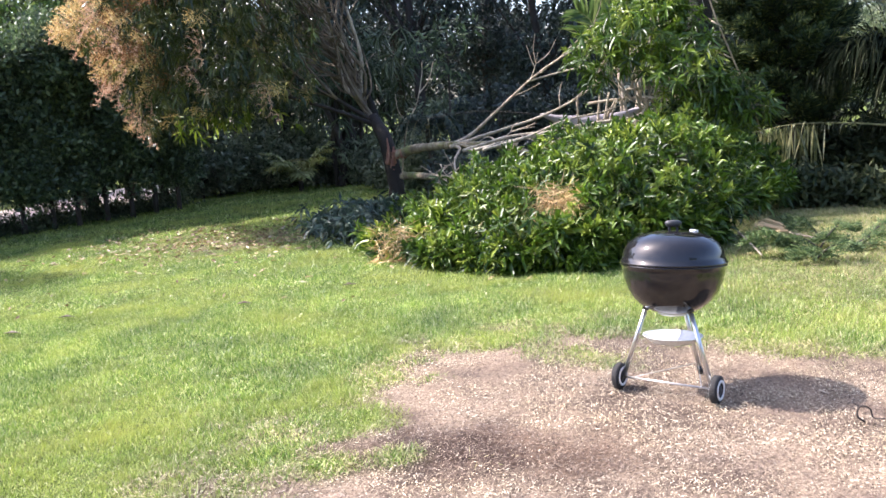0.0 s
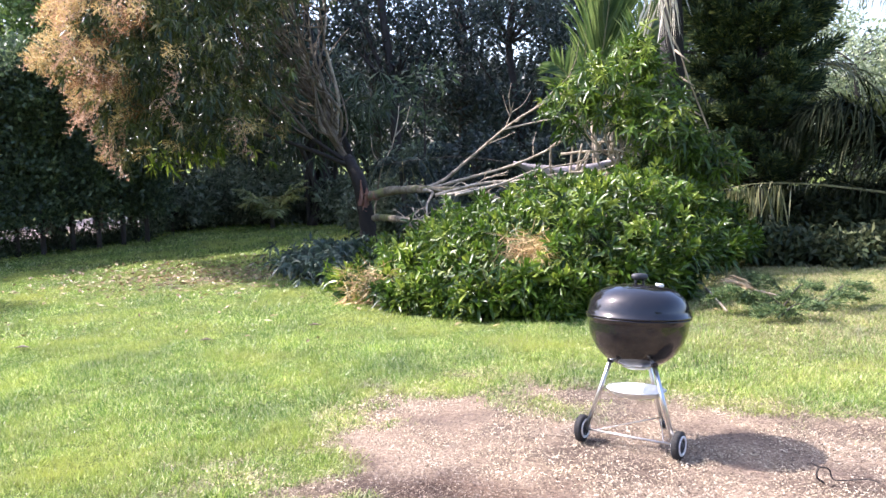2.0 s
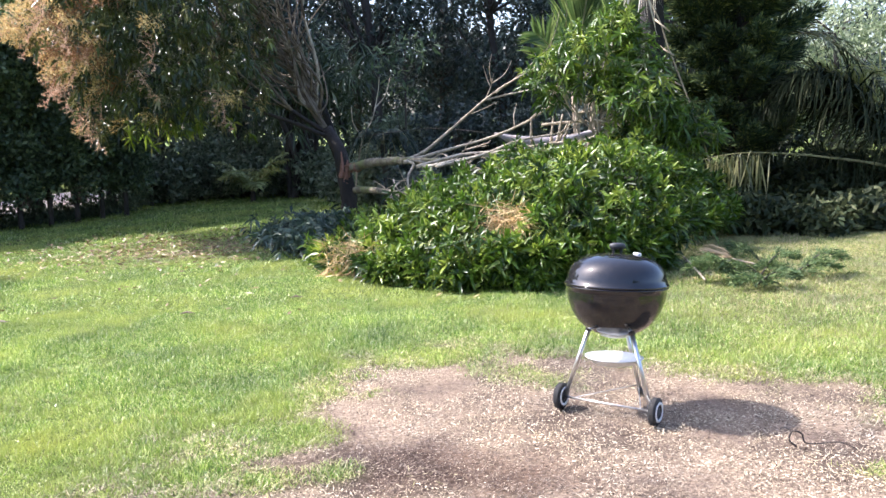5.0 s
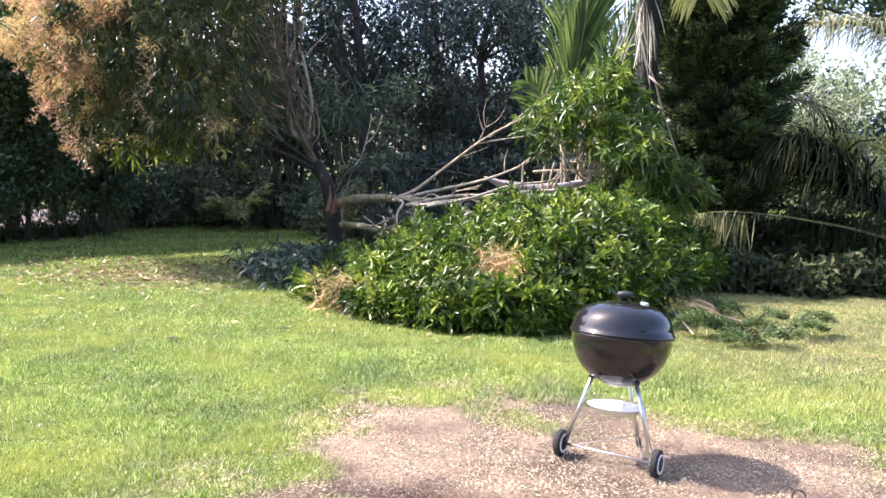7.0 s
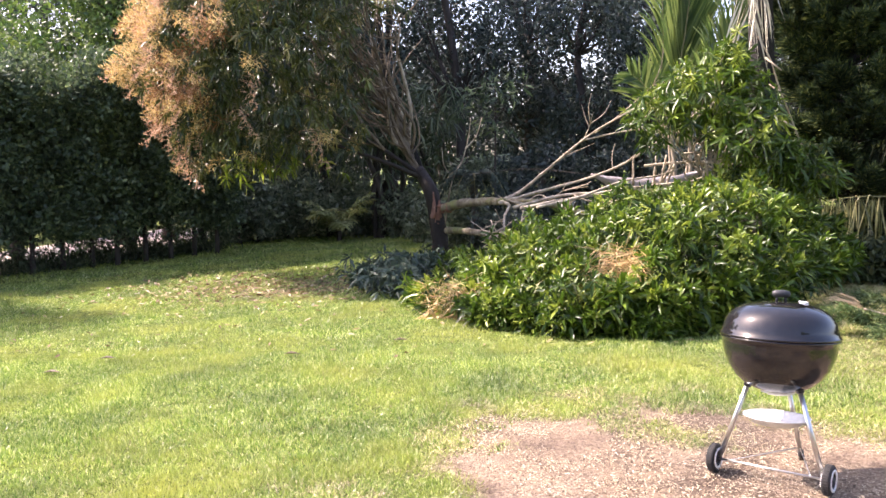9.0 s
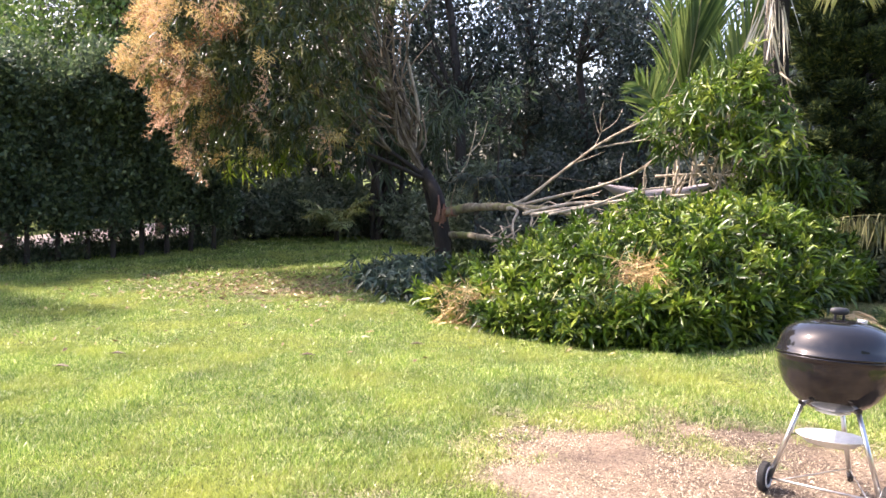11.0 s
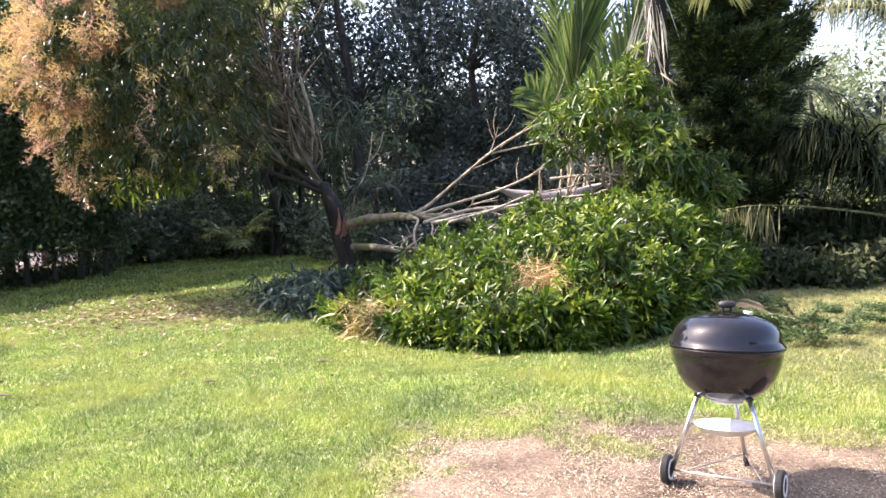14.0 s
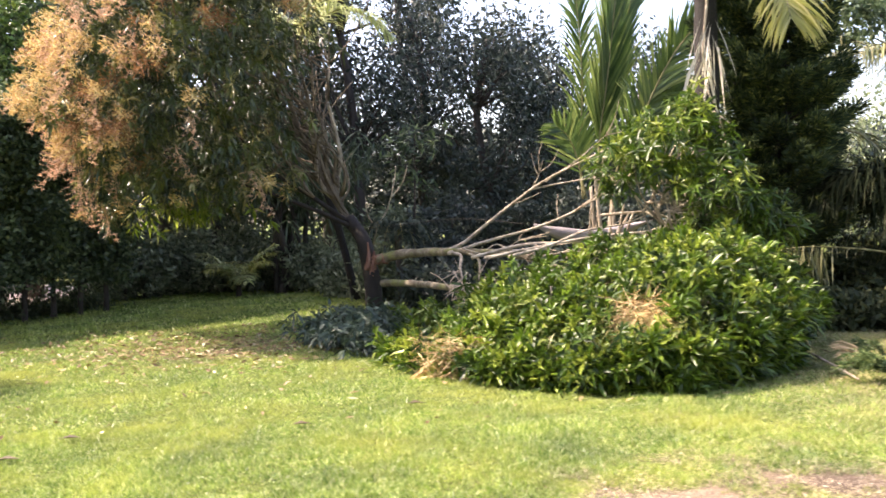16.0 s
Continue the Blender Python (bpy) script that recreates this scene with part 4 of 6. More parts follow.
# broken pale twigs where the small limbs snapped
lines = []
for _ in range(26):
    a = np.array([-0.15, 11.9, 0.74]) + r6.normal(0, 1, 3) * np.array([0.18, 0.3, 0.1])
    d = unit(np.array([r6.normal(-0.5, 0.5), r6.normal(-0.5, 0.4), r6.normal(-0.5, 0.4)]))
    lines.append(([a, a + d * 0.18 + r6.normal(0, 0.03, 3), a + d * 0.36], 0.012, 0.004))
for ln_ in lines:
    tubes("snapped_twig", [ln_], M_TWIG, fallen, "pale snapped twig", 5, r6, 3)
for _ in range(22):
    a = np.array([0.75, 12.05, 1.04]) + r6.normal(0, 0.03, 3)
    d = unit(np.array([r6.normal(0.3, 0.25), r6.normal(-0.8, 0.3), r6.normal(0, 0.35)]))
    tubes("splinter", [([a, a + d * 0.06, a + d * r6.uniform(0.08, 0.2)], 0.011, 0.002)], M_TWIG, fallen, "pale wood splinter", 5, r6, 2)
# the part of the crown that still stands up
P, N = [], []
for c, rr, k in [((2.55, 11.5, 2.5), (0.85, 0.6, 0.62), 132), ((3.1, 11.3, 1.9), (0.6, 0.6, 0.6), 84), ((3.6, 11.2, 1.5), (0.5, 0.5, 0.5), 66), ((2.0, 11.9, 2.2), (0.5, 0.4, 0.4), 40), ((2.9, 11.6, 2.9), (0.35, 0.4, 0.4), 30), ((3.3, 10.85, 1.75), (0.22, 0.2, 0.2), 10)]:
    d = unit(r6.normal(0, 1, (k, 3)))
    P.append(np.array(c) + d * np.array(rr) * r6.uniform(0.35, 1.05, (k, 1)))
    N.append(d)
P, N = np.vstack(P), np.vstack(N)
v, f = rosette_arrays(r6, P, unit(N * 0.7 + np.array([0, -0.1, 0.4]) + r6.normal(0, 0.4, P.shape)), 12, 0.19, 0.034, (25, 105), 0.45, True, True)
link_mesh("standing_foliage", v, f, M_MANGO, fallen, "bright green leaves on raised branches")
lines = []
for p in P[::14]:
    root = np.array([2.6, 12.0, 1.5]) + r6.normal(0, 0.15, 3)
    lines.append(([root, (root + p) / 2 + r6.normal(0, 0.12, 3), p], 0.016, 0.004))
for ln_ in lines:
    tubes("shoot", [ln_], M_BARK_PALE, fallen, "", 5, r6, 3)

# limp leaves beside the trunk, the tree's shade put into their dark colour
shade = thing("wilted_leaf_heap", "low heap of dark wilted leaves under the tree", "leaf heap")
for k in range(20):
    c = np.array([r6.normal(-1.5, 0.3), r6.normal(12.3, 0.45), r6.uniform(0, 0.08)])
    n = 30
    P = c + np.stack([r6.normal(0, 0.2, n), r6.normal(0, 0.22, n), np.minimum(np.abs(r6.normal(0, 0.14, n)), 0.32) + 0.03], -1)
    v, f = rosette_arrays(r6, P, r6.normal(0, 0.5, P.shape) + np.array([0, -0.3, 0.4]), 9, 0.2, 0.042, (30, 105), 0.5)
    v[:, 2] = np.maximum(v[:, 2], 0.008)
    tagged(link_mesh("leaf_spray", v, f, M_SHADE_LEAF, shade), kind="stuff")

# ---- trees and shrubs ----


def tree(name, label, base, trunk_pts, r0, clumps, n, leaf, mat, bark, seed, category="tree", flat=1.0, up=0.0, limbs=True, group=""):
    """A tapered trunk, limbs to each clump, and a crown of many small leaves gathered in clumps."""
    r = np.random.default_rng(seed)
    t = thing(name, label, category, group=group)
    base = np.array(base, float)
    pts = [base + np.array(p) for p in trunk_pts]
    tubes("trunk", [(pts, r0, r0 * 0.4)], bark, t, "", 9, r)
    if limbs:
        for c, rad in clumps:
            c = base + np.array(c)
            k = int(np.argmin([abs(q[2] - c[2] * 0.72) for q in pts]))
            a = pts[k]
            tubes("limb", [([a, (a + c) / 2 + r.normal(0, 0.12, 3), c], r0 * 0.32, r0 * 0.07)], bark, t, "", 5, r, 3)
    tot = sum(rad**2 for c, rad in clumps)
    P = []
    for c, rad in clumps:
        m = max(20, int(n * rad**2 / tot))
        d = unit(r.normal(0, 1, (m, 3)))
        P.append(base + np.array(c) + d * (rad * np.abs(r.normal(0.8, 0.25, m)))[:, None] * np.array([1, 1, flat]))
    P = np.vstack(P)
    P = P[P[:, 2] > 0.03]
    D = r.normal(0, 1, P.shape) + np.array([0, 0, up])
    L = r.uniform(0.7, 1.3, len(P)) * leaf[0]
    v, f = chip_arrays(P, D, r.normal(0, 1, P.shape), L, L * leaf[1])
    link_mesh("crown", v, f, mat, t)
    return t


def crown_clumps(seed, k, centre, radius, size):
    r = np.random.default_rng(seed)
    d = unit(r.normal(0, 1, (k, 3))) * r.uniform(0.3, 1, (k, 1)) ** 0.5
    return [(np.array(centre) + q * np.array(radius), r.uniform(*size)) for q in d]


# clipped hedge trees in a row
HEDGE = [(-11.6, 9.6), (-11.0, 10.8), (-10.3, 12.0), (-9.6, 13.2), (-9.1, 14.2), (-8.75, 14.75), (-8.45, 15.25), (-8.1, 15.7), (-7.7, 15.9), (-7.35, 16.4), (-7.0, 16.8), (-6.65, 17.2), (-6.3, 17.6)]
for i, (hx, hy) in enumerate(HEDGE):
    r = np.random.default_rng(100 + i)
    H = 3.75 + 0.25 * math.sin(i * 1.7) + (0.3 if i > 8 else 0)
    cl = [((0.42 * math.cos(a) * r.uniform(0.3, 1), 0.42 * math.sin(a) * r.uniform(0.3, 1), z), r.uniform(0.3, 0.5)) for z, a in zip(np.linspace(0.82, H - 0.25, 26), r.uniform(0, 6.28, 26))]
    tree("hedge_tree", "dark green hedge tree with a bare lower trunk", (hx, hy, 0), [(0, 0, -0.03), (0.02, 0, 0.6), (0.0, 0.03, 1.6), (0.03, 0, H - 0.8)], 0.055, cl, 11000, (0.103, 0.5), M_HEDGE, M_BARK_DARK, 200 + i, "tree", 0.85, 0.2, False, "hedge row")
r = np.random.default_rng(119)
cl = [((0.7 * math.cos(a) * r.uniform(0.3, 1), 0.7 * math.sin(a) * r.uniform(0.3, 1), z), r.uniform(0.35, 0.6)) for z, a in zip(np.linspace(1.2, 5.6, 24), r.uniform(0, 6.28, 24))]
tree("tall_hedge_tree", "tall dark green tree standing in the hedge", (-10.3, 11.3, 0), [(0, 0, -0.03), (0.02, 0, 1.5), (0.0, 0.03, 3.2), (0.03, 0, 5.0)], 0.09, cl, 9000, (0.12, 0.5), M_HEDGE, M_BARK_DARK, 219)
# rounder bush in front of the hedge
tree("round_bush", "dark round-leaved bush at the lawn edge", (-9.0, 13.0, 0), [(0, 0, -0.03), (0, 0, 0.4), (0.05, 0, 0.9)], 0.06, crown_clumps(7, 14, (-0.1, 0, 0.95), (0.65, 0.6, 0.55), (0.28, 0.45)), 6500, (0.1, 0.6), M_BUSH, M_BARK_DARK, 71, "bush")
# taller trees behind the hedge, sunlight put into their brighter leaf colour
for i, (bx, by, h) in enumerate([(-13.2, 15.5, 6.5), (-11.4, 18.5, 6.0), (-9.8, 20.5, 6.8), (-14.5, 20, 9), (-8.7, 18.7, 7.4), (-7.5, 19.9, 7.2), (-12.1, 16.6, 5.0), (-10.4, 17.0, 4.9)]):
    # the 7.4 and 7.2 m trees are added to shade the far lawn
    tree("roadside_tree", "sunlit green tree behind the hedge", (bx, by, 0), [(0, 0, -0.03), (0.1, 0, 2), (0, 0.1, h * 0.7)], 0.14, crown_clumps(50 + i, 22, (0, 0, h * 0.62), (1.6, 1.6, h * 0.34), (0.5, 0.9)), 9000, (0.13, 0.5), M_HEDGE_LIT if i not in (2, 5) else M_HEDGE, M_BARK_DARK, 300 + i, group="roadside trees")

# far woods closing the view
q = np.random.default_rng(700)
P = []
for x0, y0, x1, y1, h, k in [(-34, 36, 26, 36, 6.0, 42000), (-30, 8, -34, 36, 7.0, 12000), (20, 12, 26, 36, 2.2, 9000)]:
    t = q.uniform(0, 1, k)
    top = h * (0.8 + 0.25 * waves(t * 40, t * 0, 701, 4, 1.0)) * np.where(x0 + (x1 - x0) * t < -1, 1.4, 1.0)
    P.append(np.stack([x0 + (x1 - x0) * t + q.normal(0, 0.8, k), y0 + (y1 - y0) * t + q.normal(0, 0.8, k), top * q.uniform(0, 1, k) ** 0.8], -1))
P = np.vstack(P)
v, f = chip_arrays(P, q.normal(0, 1, P.shape), q.normal(0, 1, P.shape), q.uniform(0.25, 0.55, len(P)), 0.2)
v[:, 2] = np.maximum(v[:, 2], 0.0)
tagged(link_mesh("far_woods", v, f, M_GUM), "dark wood beyond the garden", "woods", kind="stuff")
# weeds along the far side of the hedge
k = 17000
t = q.uniform(0, 1, k)
P = np.stack([-11.9 + 5.2 * t + q.normal(0, 0.3, k), 11.0 + 7.5 * t + q.normal(0, 0.3, k), np.abs(q.normal(0, 0.2, k)) * (1 + waves(t * 30, t * 0, 702, 3))], -1)
v, f = chip_arrays(P, q.normal(0, 1, P.shape) + np.array([0, 0, 0.8]), q.normal(0, 1, P.shape), q.uniform(0.06, 0.14, k), 0.03)
v[:, 2] = np.maximum(v[:, 2], 0.0)
tagged(link_mesh("hedge_weeds", v, f, M_BUSH), "low weeds along the hedge foot", "weeds", kind="stuff")
# plain unseen wall added behind the walk to shape the lid's reflections
bm = box_bm((26, 0.3, 3.6), (2, -7.0, 1.78), 0.02)
me = bpy.data.meshes.new("wall_south")
bm.to_mesh(me)
bm.free()
me.materials.append(M_WALL)
tagged(new("wall_south", me), "plain brown wall added unseen behind the walk", "wall", kind="structure")
# unseen trees added behind the walk as dark shapes for the lid to reflect
for i, (bx, by, h) in enumerate([(-7.5, -4.5, 6.5), (-1.5, -6.0, 5.5), (7.5, -4.0, 7.0)]):
    tree("reflection_tree", "leafy tree added unseen behind the walk", (bx, by, 0), [(0, 0, -0.03), (0.1, 0, h * 0.3), (0, 0.1, h * 0.7)], 0.13, crown_clumps(760 + i, 20, (0, 0, h * 0.6), (1.8, 1.2, h * 0.34), (0.6, 1.0)), 3500, (0.24, 0.5), M_HEDGE, M_BARK_DARK, 770 + i, group="house trees")
# dark gum trees at the back
GUMS = [(-5.6, 24.0, 10), (-3.4, 25.5, 11), (-1.3, 23.6, 11), (0.6, 26, 9.0), (2.2, 23.5, 7.6), (4.2, 26, 8.2), (-8, 25, 11), (-11, 27, 12), (1.2, 29, 11.5), (-2.2, 29, 12), (-16, 27, 12), (-7.4, 21.0, 9.5), (-4.7, 21.9, 9.5), (7.8, 25.2, 6.8), (-13.9, 25.5, 12), (-18.2, 24.5, 12)]
for i, (bx, by, h) in enumerate(GUMS):
    r = np.random.default_rng(400 + i)
    tree("gum_tree", "tall dark gum tree in the shaded back wood", (bx, by, 0), [(0, 0, -0.03), (r.normal(0, 0.15), 0, h * 0.3), (r.normal(0, 0.3), 0.1, h * 0.6), (r.normal(0, 0.4), 0, h * 0.85)], 0.17, crown_clumps(420 + i, 30, (0, 0, h * 0.56), (1.7, 1.5, h * 0.42), (0.5, 1.0)), 7600, (0.185, 0.4), M_GUM, M_BARK_DARK, 440 + i, "tree", 1.1, -0.6, True, "back wood")
# tall spreading trees added to shade the far lawn, crowns above the view
for i, (bx, by, h, w) in enumerate([(-9.0, 21.6, 12.5, 2.9), (-6.2, 22.6, 12.5, 2.9)]):
    tree("shade_tree", "tall spreading dark tree added to shade the lawn end", (bx, by, 0), [(0, 0, -0.03), (0.1, 0, h * 0.3), (-0.1, 0.1, h * 0.6), (0, 0, h * 0.85)], 0.2, crown_clumps(460 + i, 30, (0, -0.6, h * 0.8), (w, w, h * 0.13), (0.7, 1.2)), 11000, (0.21, 0.42), M_GUM, M_BARK_DARK, 480 + i, "tree", 0.9, -0.4, True, "shade trees")
# understorey bushes
for i, (bx, by, h, w) in enumerate([(-6.2, 20.3, 1.3, 1.0), (-5.0, 21.6, 1.9, 1.2), (-3.6, 22.4, 1.6, 1.1), (-2.3, 20.2, 1.1, 0.7), (-0.8, 20.4, 2.0, 1.1), (0.8, 20.5, 2.2, 1.2), (2.2, 19.8, 2.0, 1.1), (3.8, 19.6, 2.2, 1.2), (5.6, 19.2, 2.4, 1.3), (-7.6, 21.5, 2.2, 1.4), (-1.6, 18.6, 0.8, 0.6), (0.2, 17.6, 1.1, 0.7), (1.8, 16.6, 1.0, 0.7), (-0.8, 17.3, 0.8, 0.6), (-0.1, 15.9, 0.6, 0.6), (-5.6, 20.8, 1.0, 0.9), (-4.6, 21.0, 1.1, 0.9), (-3.6, 21.0, 1.0, 0.8), (-6.5, 19.8, 1.0, 0.8)]):
    tree("understorey_bush", "grey-green bush in the shade of the wood", (bx, by, 0), [(0, 0, -0.03), (0.02, 0, h * 0.4), (0.05, 0, h * 0.7)], 0.05, crown_clumps(500 + i, 16, (0, 0, h * 0.52), (w * 0.8, w * 0.7, h * 0.45), (0.25, 0.45)), 3200, (0.15, 0.4), M_BUSH_GREY if i in (0, 1, 2, 3, 4, 9, 10, 13) or i > 14 else M_GUM, M_BARK_DARK, 520 + i, "bush", group="understorey")
# dark multi-stemmed clump behind the mango
cl = thing("stem_clump", "clump of dark upright stems in the shade", "shrub")
r = np.random.default_rng(61)
for i in range(12):
    a = np.array([-2.9 + r.normal(0, 0.45), 20.6 + r.normal(0, 0.4), -0.03])
    tubes("stem", [([a, a + (r.normal(0, 0.1), 0, 1.0), a + (r.normal(0, 0.35), r.normal(0, 0.2), 2.6)], r.uniform(0.05, 0.12), 0.04)], M_BARK_DARK, cl, "", 8, r)
P = np.array([-2.9, 20.5, 2.7]) + r.normal(0, 1, (220, 3)) * np.array([0.8, 0.5, 0.5])
v, f = rosette_arrays(r, P, r.normal(0, 0.6, P.shape) + np.array([0, 0, -0.2]), 12, 0.42, 0.045, (30, 110), 0.7)
link_mesh("leaves", v, f, M_BUSH, cl)
# young tree with fresh leaves in front of the back wood
tree("young_tree", "slender young tree with fresh green leaves", (-0.35, 17.8, 0), [(0, 0, -0.03), (0.05, 0, 1.2), (0.1, 0, 2.6), (0.12, 0, 3.3)], 0.03, [((-0.3, 0, 3.0), 0.32), ((0.25, 0, 3.05), 0.36), ((0.5, -0.1, 3.25), 0.28), ((0.0, 0.1, 3.4), 0.3), ((-0.1, -0.1, 2.5), 0.3), ((0.3, 0, 2.3), 0.22)], 260, (0.2, 0.27), M_HEDGE, M_BARK_DARK, 720, "tree", 0.9, -0.5)
# bare sapling
sap = thing("bare_sapling", "thin bare pale forked sapling", "sapling")
tubes("stem", [([(-1.35, 16.4, -0.03), (-1.25, 16.45, 0.8), (-1.1, 16.5, 1.45), (-0.9, 16.5, 1.8), (-0.76, 16.5, 2.3), (-0.72, 16.5, 2.6)], 0.022, 0.007), ([(-1.1, 16.5, 1.45), (-1.27, 16.5, 1.7), (-1.3, 16.5, 2.05)], 0.014, 0.006), ([(-0.84, 16.5, 2.0), (-0.62, 16.5, 2.25), (-0.5, 16.5, 2.6)], 0.014, 0.005)], M_BARK_PALE, sap, "", 7, rng)

# ---- palms ----


def frond(parent, pts, n, leaf_len, mat, seed, hang=0.6, width=0.035, r0=0.022, spread=1.0, start=0.12):
    """A feather leaf on an arched rib; leaflets in two ranks that hang by their weight."""
    r = np.random.default_rng(seed)
    line = smooth_line(pts, 8)
    s = np.linspace(0, 1, len(line))[:, None]
    rib = link_mesh("frond", *tube_list(line, r0, 0.004, r), M_RACHIS, parent, "", True)
    t = np.repeat(np.linspace(start, 1, n), 2)
    side = np.tile([-1.0, 1.0], n)[:, None]
    at = np.stack([np.interp(t, s[:, 0], line[:, k]) for k in range(3)], -1)
    tan = unit(np.stack([np.interp(t, s[:, 0], np.gradient(line[:, k])) for k in range(3)], -1))
    out = unit(np.cross(tan, np.array([0, 0, 1.0]))) * side
    L = leaf_len * np.sin(np.clip(0.25 + t * 0.78, 0, 1) * math.pi * 0.95) ** 0.6 * r.uniform(0.85, 1.1, len(t))
    d0 = unit(out * spread + tan * 0.55 + np.array([0, 0, 0.15]) + r.normal(0, 0.2, at.shape))
    V, F = [], []
    seg = 4
    wide = unit(np.cross(d0, np.array([0, 0, 1.0]) + 0.3 * r.normal(0, 1, at.shape)))
    pos, d = at, d0
    prof = [0.7, 1.0, 0.85, 0.5, 0.04]
    rows_ = []
    for k in range(seg + 1):
        rows_.append(np.stack([pos - wide * width * 0.5 * prof[k], pos + wide * width * 0.5 * prof[k]], 1))
        pos = pos + d * (L / seg)[:, None]
        d = unit(d + np.array([0, 0, -1.0]) * (hang * r.uniform(0.6, 1.3, len(t)))[:, None] * (0.35 + 0.3 * k) + r.normal(0, 0.06, at.shape))
    V = np.stack(rows_, 1).reshape(-1, 3)
    b = (np.arange(len(t)) * (seg + 1) * 2)[:, None, None]
    q = np.array([[2 * k, 2 * k + 1, 2 * k + 3, 2 * k + 2] for k in range(seg)])[None]
    V[:, 2] = np.maximum(V[:, 2], 0.01)
    tagged(link_mesh("leaflet_fringe", V, (q + b).reshape(-1, 4), mat, rib), kind="stuff")
    return rib


def tube_list(line, r0, r1, r):
    v, f = tube_arrays(line, r0, r1, 6, 0.05, r, 1)
    return np.array(v), f


def stiff_frond(parent, pts, n, leaf_len, mat, seed, angle=34, width=0.05, r0=0.022, start=0.12, droop=0.12, normal=(0, -1, 0.1)):
    """A feather leaf whose leaflets stand stiffly in one plane, swept towards its tip."""
    r = np.random.default_rng(seed)
    line = smooth_line(pts, 8)
    s = np.linspace(0, 1, len(line))
    rib = link_mesh("frond", *tube_list(line, r0, 0.004, r), M_RACHIS, parent, "", True)
    t = np.repeat(np.linspace(start, 1, n), 2)
    side = np.tile([-1.0, 1.0], n)[:, None]
    at = np.stack([np.interp(t, s, line[:, k]) for k in range(3)], -1)
    tan = unit(np.stack([np.interp(t, s, np.gradient(line[:, k])) for k in range(3)], -1))
    nrm = unit(np.tile(np.array(normal, float), (len(t), 1)) + r.normal(0, 0.12, at.shape))
    th = np.radians(angle * r.uniform(0.8, 1.2, len(t)) * (1.15 - 0.45 * t))[:, None]
    d = unit(tan * np.cos(th) + np.cross(tan, nrm) * side * np.sin(th) + r.normal(0, 0.05, at.shape))
    L = leaf_len * np.sin(np.clip(0.3 + t * 0.66, 0, 1) * math.pi * 0.97) ** 0.6 * r.uniform(0.85, 1.1, len(t))
    pos, rows_ = at, []
    for k, w in enumerate((0.6, 1.0, 0.9, 0.6, 0.05)):
        wide = unit(np.cross(d, nrm))
        rows_.append(np.stack([pos - wide * width * 0.5 * w, pos + wide * width * 0.5 * w], 1))
        pos = pos + d * (L / 4)[:, None]
        d = unit(d + np.array([0, 0, -1.0]) * (droop * r.uniform(0.3, 1.7, len(t)))[:, None] * (0.3 + 0.4 * k))
    V = np.stack(rows_, 1).reshape(-1, 3)
    b = (np.arange(len(t)) * 10)[:, None, None]
    q = np.array([[2 * k, 2 * k + 1, 2 * k + 3, 2 * k + 2] for k in range(4)])[None]
    V[:, 2] = np.maximum(V[:, 2], 0.01)
    tagged(link_mesh("leaflet_fringe", V, (q + b).reshape(-1, 4), mat, rib), kind="stuff")
    return rib


# tall palm with a dead frond hanging down its trunk
r = np.random.default_rng(77)
palm = thing("tall_palm", "palm with dark trunk and a dead hanging frond", "palm")
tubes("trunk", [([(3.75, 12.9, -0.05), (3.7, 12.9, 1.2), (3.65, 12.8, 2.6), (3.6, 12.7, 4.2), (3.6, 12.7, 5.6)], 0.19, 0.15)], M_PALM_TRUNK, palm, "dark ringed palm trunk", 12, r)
dryrib = tubes("dry_frond", [([(3.58, 12.6, 4.9), (3.42, 12.25, 4.5), (3.28, 12.05, 4.05), (3.23, 12.0, 3.7)], 0.025, 0.012)], M_TWIG, palm, "dead pale frond hanging down", 6, r)
m = 28
for k in range(m):
    p = np.array([3.27, 12.03, 3.75]) + np.array([r.normal(0, 0.1), r.normal(0, 0.05), r.uniform(-0.02, 0.55)])
    th = r.uniform(0, 6.28)
    v, f = leaf_arrays([p], [(0.42 * math.cos(th), 0.3 * math.sin(th), -0.8)], [(math.sin(th), math.cos(th), 0.1)], r.uniform(0.45, 0.95), r.uniform(0.018, 0.036), 0.5)
    link_mesh("dry_leaflet", v, f, M_FROND_DRY, dryrib)
stiff_frond(palm, [(3.6, 12.6, 5.5), (3.55, 11.6, 5.35), (3.58, 10.9, 4.75), (3.58, 10.5, 4.15), (3.6, 10.4, 3.86)], 46, 0.95, M_FROND_LIT, 2, 48, 0.03, 0.022, 0.5, 0.25)


def arch(a, b, rise):
    a, b = np.array(a, float), np.array(b, float)
    return [(1 - q) ** 2 * a + 2 * q * (1 - q) * ((a + b) / 2 + np.array([0, 0, rise])) + q * q * b for q in (0, 0.25, 0.5, 0.75, 1)]


# crown mostly above the view; extra fronds to the right are added to block sun
for k, tip in enumerate([(1.9, 12.0, 5.2), (5.3, 12.2, 5.3), (2.6, 14.3, 5.5), (4.6, 14.6, 5.6), (3.4, 10.9, 5.6), (2.3, 11.2, 4.9), (4.7, 11.3, 4.9), (5.2, 11.8, 4.8), (4.2, 10.7, 5.1), (5.6, 12.4, 4.9), (4.9, 11.0, 5.3), (5.5, 13.2, 5.0), (5.9, 11.6, 5.6), (5.4, 10.6, 5.5), (6.0, 12.8, 5.8), (4.6, 10.2, 5.8), (5.0, 14.0, 5.9)]):
    frond(palm, arch((3.6, 12.7, 5.5), tip, 1.1), 60, 0.85, M_FROND, 10 + k, 0.7, 0.042)
